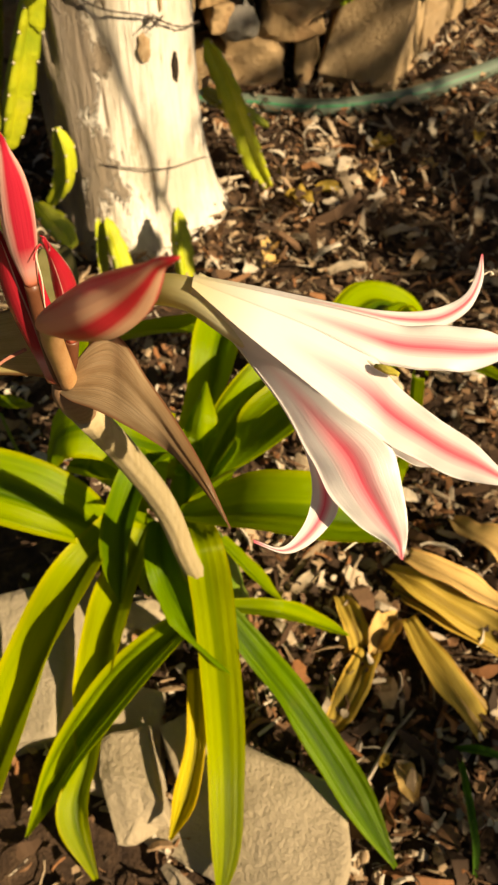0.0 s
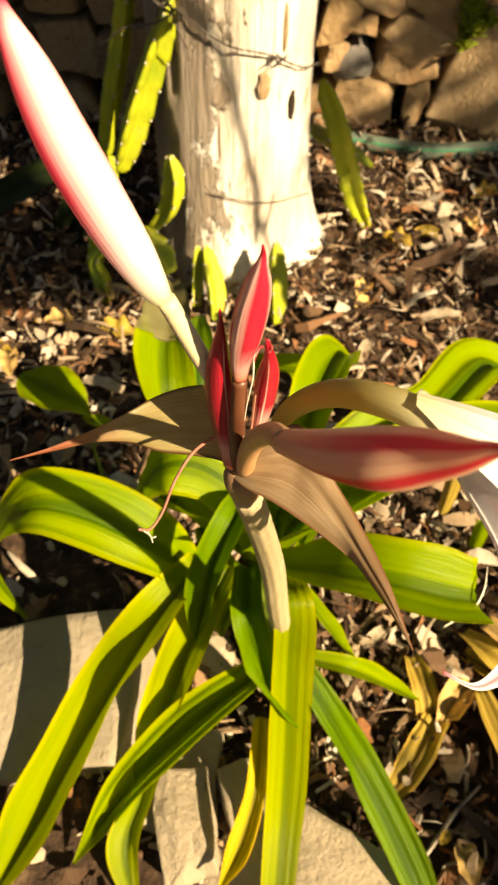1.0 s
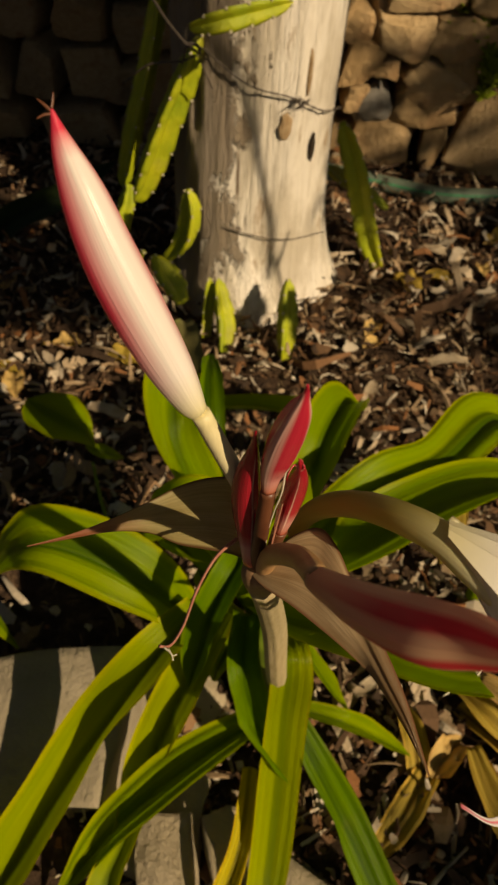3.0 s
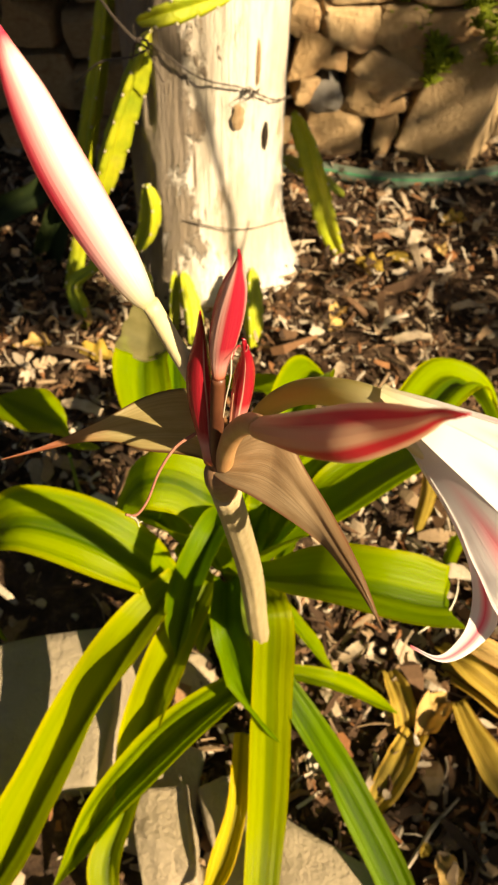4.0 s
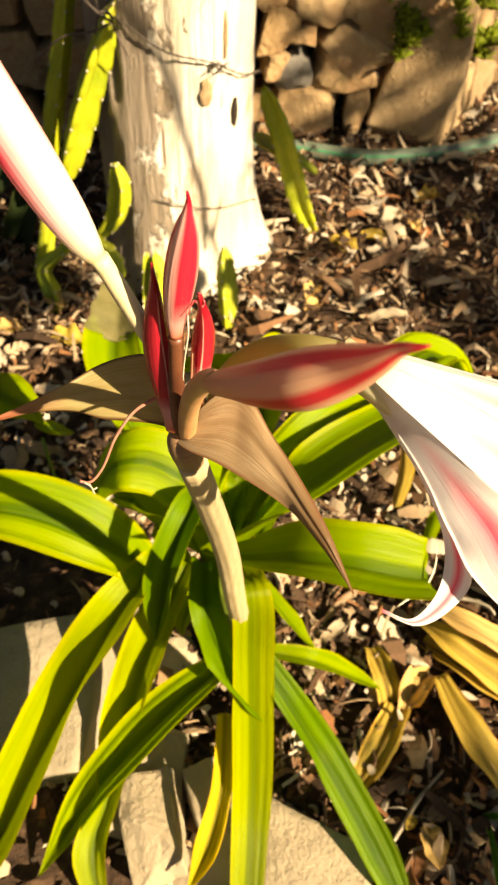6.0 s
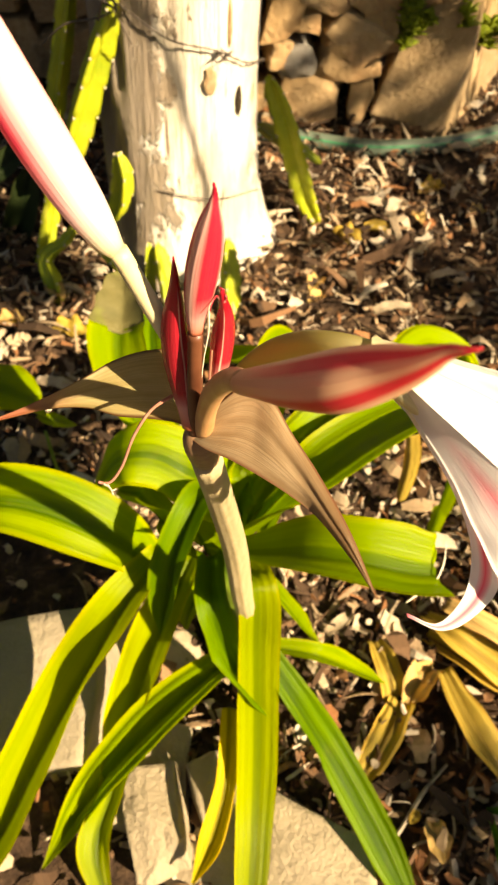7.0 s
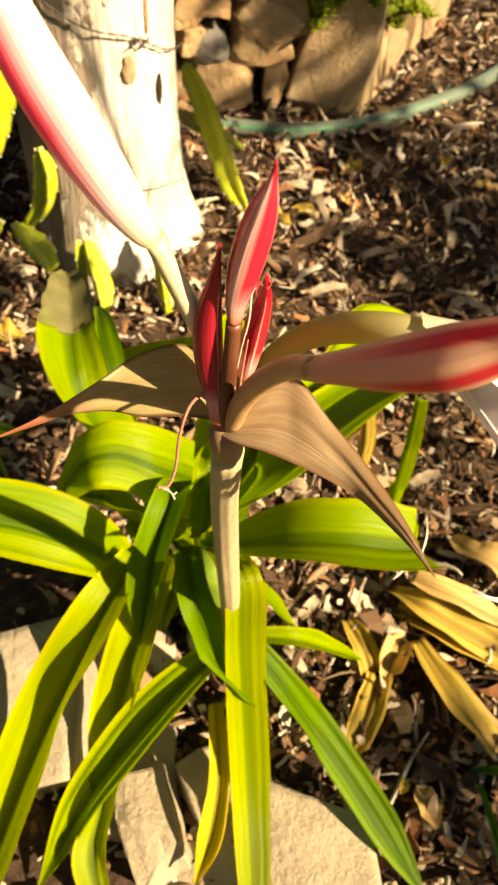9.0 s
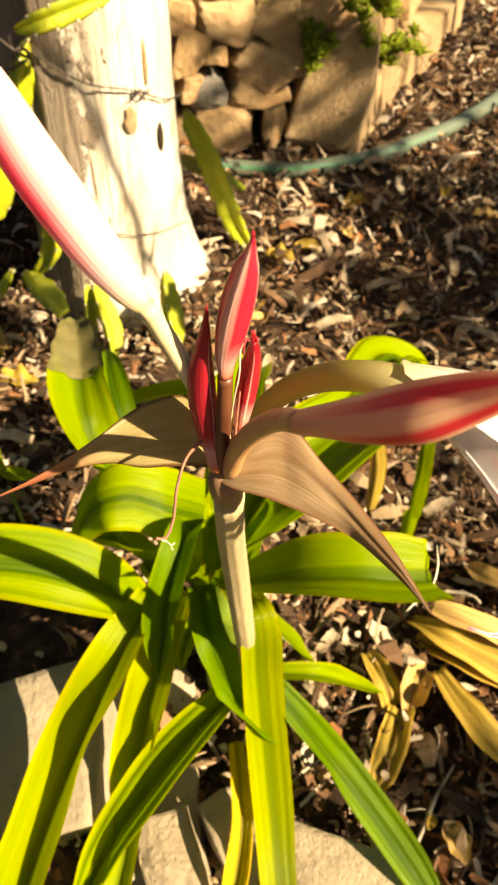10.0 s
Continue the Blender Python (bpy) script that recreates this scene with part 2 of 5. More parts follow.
def bract_material(name, tip, base, pale, glow=0.4):
    """Papery tissue with fine parallel lines, a translucent body and a brown rolled margin."""
    n = Nodes(name, 0.33, spec=0.6)
    lines = n.noise(n.coords((85, 0.7, 1), uv=True), 1.0, 2.0)
    bands = n.noise(n.coords((16, 0.5, 1), uv=True), 1.0, 3.0)
    tone = n.noise(n.coords((3, 3, 1), uv=True), 1.0, 4.0)
    speck = n.noise(n.coords((60, 60, 1), uv=True), 1.0, 3.0)
    c = n.mix(n.ramp(n.math("ADD", n.math("MULTIPLY", tone, 0.6), n.math("MULTIPLY", bands, 0.4)), (0.38, (0, 0, 0)), (0.62, (1, 1, 1))), base, pale)
    c = n.mix(n.math("MULTIPLY", n.ramp(lines, (0.45, (0, 0, 0)), (0.58, (1, 1, 1))), 0.32), c, tuple(k * 0.5 for k in base))
    c = n.mix(n.math("MULTIPLY", n.ramp(speck, (0.62, (0, 0, 0)), (0.7, (1, 1, 1))), 0.25), c, tuple(k * 0.5 for k in base))
    sep = n.add("ShaderNodeSeparateXYZ")
    n.link(n.coords((1, 1, 1), uv=True), sep.inputs[0])
    c = n.mix(n.ramp(n.math("ADD", sep.outputs[1], n.math("MULTIPLY", n.math("SUBTRACT", bands, 0.5), 0.3)), (0.52, (0, 0, 0)), (0.8, (0.9, 0.9, 0.9))), c, tip)
    rim = n.ramp(n.math("ADD", n.math("ABSOLUTE", n.math("SUBTRACT", sep.outputs[0], 0.5)), n.math("MULTIPLY", n.math("SUBTRACT", tone, 0.5), 0.06)), (0.44, (0, 0, 0)), (0.49, (0.9, 0.9, 0.9)))
    c = n.mix(rim, c, (0.17, 0.065, 0.03))
    n.colour(c)
    n.bump(n.math("ADD", lines, n.math("MULTIPLY", bands, 0.8)), 0.35, 0.0006)
    n.translucent(n.mix(0.4, c, (0.66, 0.48, 0.18)), glow)
    return n.mat


def post_material():
    """Bleached wood with brown flakes of bark left on it, upright checks and grey blotches."""
    n = Nodes("weathered wood", 0.85, spec=0.25)
    grain = n.noise(n.coords((7, 7, 1.0)), 3.0, 8.0, 0.65)
    fine = n.noise(n.coords((40, 40, 3)), 3.0, 6.0, 0.7)
    patch = n.noise(n.coords((1, 1, 0.45)), 13.0, 7.0, 0.62)
    flake = n.noise(n.coords((1.0, 1.0, 0.3)), 30.0, 6.0, 0.7)
    crack = n.noise(n.coords((24, 24, 1.1)), 1.8, 4.0)
    c = n.mix(n.ramp(grain, (0.35, (0, 0, 0)), (0.62, (1, 1, 1))), (0.64, 0.58, 0.48), (0.79, 0.74, 0.66))
    c = n.mix(n.math("MULTIPLY", n.ramp(patch, (0.48, (0, 0, 0)), (0.6, (1, 1, 1))), 0.6), c, (0.42, 0.36, 0.27))
    c = n.mix(n.math("MULTIPLY", n.ramp(fine, (0.52, (0, 0, 0)), (0.68, (1, 1, 1))), 0.4), c, (0.34, 0.27, 0.18))
    c = n.mix(n.math("MULTIPLY", n.ramp(flake, (0.6, (0, 0, 0)), (0.66, (1, 1, 1))), 0.6), c, (0.3, 0.2, 0.11))
    c = n.mix(n.ramp(crack, (0.27, (1, 1, 1)), (0.33, (0, 0, 0))), c, (0.12, 0.08, 0.05))
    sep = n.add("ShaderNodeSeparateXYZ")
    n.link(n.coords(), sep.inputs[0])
    # left side: torn bark, its dark brown also holding the unlit side's shade
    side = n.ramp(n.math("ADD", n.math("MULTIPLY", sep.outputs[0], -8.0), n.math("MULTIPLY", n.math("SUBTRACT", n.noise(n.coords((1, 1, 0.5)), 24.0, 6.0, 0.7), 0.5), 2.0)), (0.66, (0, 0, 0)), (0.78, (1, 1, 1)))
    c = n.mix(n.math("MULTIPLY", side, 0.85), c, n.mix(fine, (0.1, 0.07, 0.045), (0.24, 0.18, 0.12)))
    n.colour(c)
    n.bump(n.math("ADD", n.math("MULTIPLY", grain, 2.0), n.math("ADD", n.math("ADD", fine, n.math("MULTIPLY", side, 1.5)), n.math("ADD", n.math("MULTIPLY", crack, 2.0), flake))), 0.9, 0.005)
    return n.mat


def mulch_material():
    n = Nodes("wood mulch", 0.85, spec=0.25)
    g = n.add("ShaderNodeNewGeometry")
    grain = n.noise(n.coords(), 260.0, 4.0)
    c = n.ramp(g.outputs["Random Per Island"], (0.0, (0.025, 0.016, 0.01)), (0.3, (0.095, 0.052, 0.028)), (0.44, (0.19, 0.105, 0.054)), (0.52, (0.31, 0.125, 0.045)), (0.6, (0.33, 0.22, 0.125)), (0.76, (0.47, 0.35, 0.22)), (1.0, (0.68, 0.6, 0.47)))
    n.colour(n.mix(n.math("MULTIPLY", grain, 0.6), c, (0.04, 0.024, 0.014)))
    n.bump(grain, 0.6, 0.0012)
    return n.mat


def ground_material():
    n = Nodes("mulched ground", 0.95, spec=0.2)
    a, b = n.noise(n.coords(), 45.0, 6.0, 0.7), n.noise(n.coords(), 3.0, 4.0)
    c = n.ramp(a, (0.35, (0.02, 0.012, 0.008)), (0.55, (0.07, 0.042, 0.024)), (0.75, (0.2, 0.13, 0.07)))
    n.colour(n.mix(n.math("MULTIPLY", b, 0.4), c, (0.05, 0.03, 0.02)))
    n.bump(a, 1.0, 0.01)
    return n.mat


def hose_material():
    n = Nodes("rubber hose", 0.4)
    t = n.noise(n.coords(), 30.0, 4.0)
    n.colour(n.mix(t, (0.075, 0.11, 0.08), (0.12, 0.15, 0.115)))
    n.bump(n.noise(n.coords(), 400.0, 2.0), 0.2, 0.0005)
    return n.mat


M_BRACT, M_REDBRACT = bract_material("papery bract", (0.2, 0.11, 0.045), (0.4, 0.27, 0.14), (0.62, 0.47, 0.29), 0.42), bract_material("red-tipped bract", (0.46, 0.13, 0.07), (0.5, 0.4, 0.16), (0.7, 0.61, 0.3), 0.6)
M_POST, M_MULCH, M_GROUND, M_HOSE = post_material(), mulch_material(), ground_material(), hose_material()


# ---- builders ----
def part(name, mesh, material, parent=None, label=""):
    """Links one mesh as an object of its own, under a thing or a part."""
    if isinstance(mesh, bmesh.types.BMesh):
        data = bpy.data.meshes.new(name)
        mesh.to_mesh(data)
        mesh.free()
        mesh = data
    if not mesh.materials:
        mesh.materials.append(material)
    ob = new(name, mesh)
    if parent:
        ob.parent = parent
        ob.matrix_parent_inverse = parent.matrix_world.inverted()
    return tagged(ob, label)


def thing(name, at, label, category, group="", kind=""):
    ob = new(name)
    ob.location = at
    ob.empty_display_size = 0.02
    bpy.context.view_layer.update()
    return tagged(ob, label, category, group, kind)


def smooth_line(points, count):
    """A smooth curve through points of any dimension, at even steps of its parameter."""
    p = np.array(points, float)
    p = np.vstack([2 * p[0] - p[1], p, 2 * p[-1] - p[-2]])
    seg = np.linalg.norm(np.diff(p[:, :3], axis=0), axis=1) ** 0.5 + 1e-6
    k = np.concatenate([[0], np.cumsum(seg)])
    out = []
    for s in np.linspace(k[1], k[-2], count):
        i = int(min(max(np.searchsorted(k, s) - 1, 1), len(p) - 3))
        a, b, c, d = p[i - 1:i + 3]
        t0, t1, t2, t3 = k[i - 1:i + 3]
        a1 = (t1 - s) / (t1 - t0) * a + (s - t0) / (t1 - t0) * b
        a2 = (t2 - s) / (t2 - t1) * b + (s - t1) / (t2 - t1) * c
        a3 = (t3 - s) / (t3 - t2) * c + (s - t2) / (t3 - t2) * d
        b1 = (t2 - s) / (t2 - t0) * a1 + (s - t0) / (t2 - t0) * a2
        b2 = (t3 - s) / (t3 - t1) * a2 + (s - t1) / (t3 - t1) * a3
        out.append((t2 - s) / (t2 - t1) * b1 + (s - t1) / (t2 - t1) * b2)
    return np.array(out)


def mesh_from(name, verts, faces, uvs=None):
    me = bpy.data.meshes.new(name)
    me.from_pydata([tuple(v) for v in verts], [], faces)
    if uvs is not None:
        layer = me.uv_layers.new(name="uv")
        idx = np.zeros(len(me.loops), dtype=np.int32)
        me.loops.foreach_get("vertex_index", idx)
        layer.data.foreach_set("uv", np.asarray(uvs, dtype=np.float32)[idx].ravel())
    me.polygons.foreach_set("use_smooth", np.ones(len(me.polygons), dtype=bool))
    me.update()
    return me


def ribbon(points, up=(0, 0, 1), fold=0.42, thick=0.0012, nu=9, nv=30, wave=0.0, waves=3.0, twist=(0, 0), side=None, seed=1, ragged=0.0, pleat=0.0, pleats=3, crease=1.4):
    """A blade swept along points (x, y, z, width), hollowed across by fold; twist: degrees at its start and end."""
    line = smooth_line(points, nv)
    pos, wid = line[:, :3], np.maximum(line[:, 3], 0.0004)
    tan = np.gradient(pos, axis=0)
    tan /= np.linalg.norm(tan, axis=1)[:, None] + 1e-9
    up = np.array(up, float)
    sides, last = [], None if side is None else np.array(side, float)
    for t in tan:
        s = np.cross(t, up)
        if last is not None and np.linalg.norm(s) < 0.35:
            s = last
        if side is not None:
            s = np.array(side, float)
        s = s - t * np.dot(s, t)
        s /= np.linalg.norm(s) + 1e-9
        if last is not None and np.dot(s, last) < 0:
            s = -s
        if last is not None:
            s = 0.5 * s + 0.5 * (last - t * np.dot(last, t))
            s /= np.linalg.norm(s) + 1e-9
        sides.append(s)
        last = s
    rng = np.random.RandomState(seed)
    ph = rng.uniform(0, 6.28, 4)
    verts, uvs = [], []
    for layer in (0, 1):
        for j in range(nv):
            v = j / (nv - 1)
            a = radians(twist[0] + (twist[1] - twist[0]) * v)
            n0 = np.cross(sides[j], tan[j])
            s = sides[j] * math.cos(a) + n0 * math.sin(a)
            n = np.cross(s, tan[j])
            for i in range(nu):
                u = i / (nu - 1)
                c = 2 * u - 1
                h = fold * wid[j] * (abs(c) ** crease - 0.3) + pleat * wid[j] * math.cos(6.2832 * pleats * u + ph[3] + 0.8 * v)
                h += wave * wid[j] * abs(c) * math.sin(waves * 6.28 * v + ph[0] + (1.7 if c > 0 else 0) + ph[1])
                off = s * c * wid[j] / 2 * (1 + 0.03 * math.sin(waves * 9 * v + ph[2] + c)) + n * h
                if layer:
                    off = off - n * thick * (1 - 0.75 * c * c)
                end = ragged * (rng.rand() - 0.5) * wid[j] if j == nv - 1 and not layer else 0.0
                verts.append(pos[j] + off + tan[j] * end)
                uvs.append((u, v))
    faces, k = [], nu * nv
    for j in range(nv - 1):
        for i in range(nu - 1):
            q = (j * nu + i, j * nu + i + 1, (j + 1) * nu + i + 1, (j + 1) * nu + i)
            faces.append(q)
            faces.append(tuple(k + a for a in reversed(q)))
        for i, flip in ((0, True), (nu - 1, False)):
            q = (j * nu + i, (j + 1) * nu + i, k + (j + 1) * nu + i, k + j * nu + i)
            faces.append(tuple(reversed(q)) if flip else q)
    for j, flip in ((0, False), (nv - 1, True)):
        for i in range(nu - 1):
            q = (j * nu + i, k + j * nu + i, k + j * nu + i + 1, j * nu + i + 1)
            faces.append(tuple(reversed(q)) if flip else q)
    me = mesh_from("blade", verts, faces, uvs)
    me.polygons.foreach_set("use_smooth", np.array([min(f) >= k or max(f) < k for f in faces], dtype=bool))
    return me


def strip(first, second, out, bulge=0.0, thick=0.0003, nu=17, nv=60, ruffle=0.0, seed=1, overlap=0.0):
    """A petal spanned between two edge lines, arched towards out, with ruffled outer margins."""
    a, c = smooth_line(first, nv)[:, :3], smooth_line(second, nv)[:, :3]
    out = np.array(out, float)
    rng = np.random.RandomState(seed)
    ph = rng.uniform(0, 6.28, 6)
    verts, uvs = [], []
    mid = (a + c) / 2
    tan = np.gradient(mid, axis=0)
    for layer in (0, 1):
        for j in range(nv):
            v = j / (nv - 1)
            across = c[j] - a[j]
            n = np.cross(tan[j], across)
            n = n / (np.linalg.norm(n) + 1e-9)
            if np.dot(n, out) < 0:
                n = -n
            w = np.linalg.norm(across)
            for i in range(nu):
                u = i / (nu - 1)
                s = 2 * u - 1
                h = bulge * w * (1 - s * s) * min(1.0, max(0.0, (v - 0.35) * 2.4)) - 0.05 * w * math.exp(-(s / 0.22) ** 2) * min(1.0, max(0.0, (v - 0.4) * 3))
                h += ruffle * w * abs(s) ** 3 * max(0.0, v - 0.35) * (math.sin(17 * v + ph[0] + s) + 0.6 * math.sin(41 * v + ph[1] + 2 * s))
                spread = 0.5 + (u - 0.5) * (1 + overlap * min(1.0, max(0.0, (0.75 - v) * 3)))
                verts.append(a[j] + across * spread + n * (h - layer * thick))
                uvs.append((u, v))
    faces, k = [], nu * nv
    for j in range(nv - 1):
        for i in range(nu - 1):
            q = (j * nu + i, j * nu + i + 1, (j + 1) * nu + i + 1, (j + 1) * nu + i)
            faces.append(q)
            faces.append(tuple(k + m for m in reversed(q)))
        for i in (0, nu - 1):
            faces.append((j * nu + i, (j + 1) * nu + i, k + (j + 1) * nu + i, k + j * nu + i))
    me = mesh_from("petal", verts, faces, uvs)
    me.polygons.foreach_set("use_smooth", np.array([min(f) >= k or max(f) < k for f in faces], dtype=bool))
    return me


def tube(points, n=16, nv=28, ref=(0, 0, 1), lobes=0, lobe=0.0, flat=1.0, wobble=0.0, seed=1):
    """A round body swept along points (x, y, z, width), closed at both ends. u runs round it from the direction ref."""
    line = smooth_line(points, nv)
    pos, wid = line[:, :3], np.maximum(line[:, 3], 0.0003)
    tan = np.gradient(pos, axis=0)
    tan /= np.linalg.norm(tan, axis=1)[:, None] + 1e-9
    verts, uvs, faces = [], [], []
    a0 = np.array(ref, float)
    for j in range(nv):
        a0 = a0 - tan[j] * np.dot(a0, tan[j])
        a0 /= np.linalg.norm(a0) + 1e-9
        b0 = np.cross(tan[j], a0)
        for i in range(n + 1):
            th = 2 * math.pi * i / n
            r = wid[j] / 2 * (1 + lobe * math.cos(lobes * th))
            if wobble:
                r *= 1 + wobble * noise.noise(Vector((pos[j][0] * 60 + seed, math.cos(th), pos[j][2] * 40 + math.sin(th))))
            verts.append(pos[j] + a0 * math.cos(th) * r + b0 * math.sin(th) * r * flat)
            uvs.append((i / n, j / (nv - 1)))
    m = n + 1
    for j in range(nv - 1):
        for i in range(n):
            faces.append((j * m + i, j * m + i + 1, (j + 1) * m + i + 1, (j + 1) * m + i))
    for j, s in ((0, 0.0), (nv - 1, 1.0)):
        verts.append(pos[j])
        uvs.append((0.5, s))
        c = len(verts) - 1
        for i in range(n):
            f = (c, j * m + i, j * m + i + 1)
            faces.append(f if s else tuple(reversed(f)))
    return mesh_from("round", verts, faces, uvs)


def rock(size, seed, cuts=3, round_=0.35, rough=0.12, crag=9.0):
    """A squared, worn stone: a cut cube pulled towards a ball and broken up by noise. Its base lies at z = 0."""
    bm = bmesh.new()
    bmesh.ops.create_cube(bm, size=1.0)
    bmesh.ops.subdivide_edges(bm, edges=bm.edges[:], cuts=cuts, use_grid_fill=True)
    off = Vector((seed * 3.17, seed * 1.71, seed * 2.3))
    for v in bm.verts:
        p = v.co.copy()
        ball = p.normalized() * 0.62
        p = p.lerp(ball, round_)
        k = noise.noise(p * 1.6 + off) * rough * 1.6 + noise.fractal(p * crag * 0.35 + off, 0.9, 2.1, 4) * rough * 0.5
        p = p * (1 + k)
        p += Vector((noise.noise(p * 1.1 + off), noise.noise(p * 1.1 + off * 2), noise.noise(p * 1.3 - off))) * rough
        v.co = Vector((p.x * size[0], p.y * size[1], (p.z + 0.5) * size[2]))
    for f in bm.faces:
        f.smooth = True
    me = bpy.data.meshes.new("rock")
    bm.to_mesh(me)
    bm.free()
    return me


def chipped(size, seed, points=16, bevel=0.05):
    """A broken stone: the hull of points near a box's skin, its edges worn off. Its base lies at z = 0."""
    rng = random.Random(seed)
    bm = bmesh.new()
    for _ in range(points // 2):
        p = [rng.uniform(-0.5, 0.5) for _ in range(3)]
        for axis in rng.sample(range(3), 2):
            p[axis] = math.copysign(rng.uniform(0.4, 0.5), p[axis])
        bm.verts.new(p)
    for x in (-0.44, 0.44):
        for y in (-0.46, 0.46):
            for z in (-0.44, 0.44):
                bm.verts.new((x * rng.uniform(0.5, 1), y, z * rng.uniform(0.45, 1)))
    hull = bmesh.ops.convex_hull(bm, input=bm.verts)
    bmesh.ops.delete(bm, geom=list(set(hull["geom_interior"] + hull["geom_unused"])), context="VERTS")
    bmesh.ops.dissolve_limit(bm, angle_limit=0.2, verts=bm.verts, edges=bm.edges)
    bmesh.ops.bevel(bm, geom=bm.edges[:], offset=bevel, segments=2, profile=0.6, affect="EDGES", clamp_overlap=True)
    bmesh.ops.triangulate(bm, faces=bm.faces)
    bmesh.ops.subdivide_edges(bm, edges=[e for e in bm.edges if e.calc_length() > 0.25], cuts=1)
    off = Vector((seed * 1.3, seed * 0.7, 2))
    bmesh.ops.subdivide_edges(bm, edges=[e for e in bm.edges if e.calc_length() > 0.14], cuts=1, use_grid_fill=True)
    bmesh.ops.triangulate(bm, faces=bm.faces)
    for v in bm.verts:
        v.co = v.co * (1 + 0.1 * noise.noise(v.co * 2.6 + off) + 0.035 * noise.fractal(v.co * 7 + off, 0.8, 2.0, 3))
        v.co = Vector((v.co.x * size[0], v.co.y * size[1], (v.co.z + 0.5) * size[2]))
    for f in bm.faces:
        f.smooth = False
    me = bpy.data.meshes.new("rock")
    bm.to_mesh(me)
    bm.free()
    return me


# ---- ground ----
def ground_height(x, y):
    return 0.012 * noise.noise(Vector((x * 4, y * 4, 0))) + 0.006 * noise.noise(Vector((x * 13, y * 13, 3)))


def make_ground():
    xs = np.concatenate([[-400, -60, -12, -4, -2], np.linspace(-1.2, 1.6, 71), [2.4, 5, 14, 60, 400]])
    ys = np.concatenate([[-400, -60, -12, -4, -1.5], np.linspace(-0.6, 2.6, 81), [3.4, 6, 15, 60, 400]])
    verts = [(x, y, ground_height(x, y) - 0.004) for y in ys for x in xs]
    n = len(xs)
    faces = [(j * n + i, j * n + i + 1, (j + 1) * n + i + 1, (j + 1) * n + i) for j in range(len(ys) - 1) for i in range(n - 1)]
    tagged(part("ground", mesh_from("ground", verts, faces), M_GROUND), "dark garden soil covered with brown wood mulch", "ground", kind="structure")


def make_mulch(count=38000):
    """Shreds, flakes and crumbs of bark and wood, each a bent bar of five cross-sections."""
    rng = np.random.RandomState(5)
    y = -0.3 + 2.8 * rng.rand(count) ** 1.25
    x = (rng.rand(count) - 0.5) * (0.85 + 0.95 * np.abs(y)) + 0.05 + 0.16 * y
    # mulch thinned in two spots, so that dark soil stands in for shade
    bare_for_shade = (((x > -0.32) & (x < -0.08) & (y > 0.3) & (y < 0.43)) | ((x < -0.03) & (y < 0.15))) & (rng.rand(count) < 0.8)
    x, y = x[~bare_for_shade], y[~bare_for_shade]
    count = len(x)
    sort = rng.rand(count)
    flake, crumb = sort < 0.16, sort > 0.74
    length = np.exp(rng.normal(math.log(0.02), 0.5, count)) * (0.85 + 0.25 * y)
    length = np.where(crumb, rng.uniform(0.004, 0.011, count), length)
    ratio = np.where(flake, rng.uniform(0.35, 0.8, count), np.where(crumb, rng.uniform(0.4, 1.0, count), rng.uniform(0.05, 0.24, count)))
    width = np.minimum(length * ratio, 0.016)
    thick = np.where(flake, rng.uniform(0.0006, 0.0016, count), np.minimum(width * rng.uniform(0.2, 0.7, count), 0.004))
    bend, yaw, tilt, lean = rng.normal(0, 0.9, count), rng.uniform(0, 6.28, count), rng.normal(0, 0.4, count), rng.normal(0, 0.65, count)
    z = np.array([ground_height(a, b) for a, b in zip(x, y)]) + 0.002 + 0.022 * rng.rand(count) ** 1.4
    s = np.linspace(-0.5, 0.5, 5)
    verts = np.zeros((count, 5, 4, 3))
    for k in range(5):
        lx = length * (s[k] + rng.uniform(-0.09, 0.09, count))
        lz = bend * length * (0.25 - s[k] ** 2)
        taper = (1 - 2.0 * abs(s[k]) ** 2.2) * rng.uniform(0.6, 1.2, count)
        for c, (cy, cz) in enumerate(((-0.5, -0.5), (0.5, -0.5), (0.5, 0.5), (-0.5, 0.5))):
            ly, hz = cy * width * taper * rng.uniform(0.55, 1.35, count), lz + cz * thick
            ry, rz = ly * np.cos(lean) - hz * np.sin(lean), ly * np.sin(lean) + hz * np.cos(lean)
            tx, tz = lx * np.cos(tilt) - rz * np.sin(tilt), lx * np.sin(tilt) + rz * np.cos(tilt)
            verts[:, k, c, 0] = x + tx * np.cos(yaw) - ry * np.sin(yaw)
            verts[:, k, c, 1] = y + tx * np.sin(yaw) + ry * np.cos(yaw)
            verts[:, k, c, 2] = z + tz
    quads = [(k * 4 + c, k * 4 + (c + 1) % 4, (k + 1) * 4 + (c + 1) % 4, (k + 1) * 4 + c) for k in range(4) for c in range(4)] + [(3, 2, 1, 0), (16, 17, 18, 19)]
    faces = (np.arange(count)[:, None, None] * 20 + np.array(quads)[None]).reshape(-1, 4)
    me = bpy.data.meshes.new("mulch")
    me.from_pydata(verts.reshape(-1, 3).tolist(), [], faces.tolist())
    tagged(part("wood_mulch", me, M_MULCH), "brown shredded bark and wood chip mulch on soil", "mulch", kind="stuff")


make_ground()
make_mulch()


# ---- post, wires, cactus, wall, hose ----
POST = Vector((-0.06, 0.99, 0))


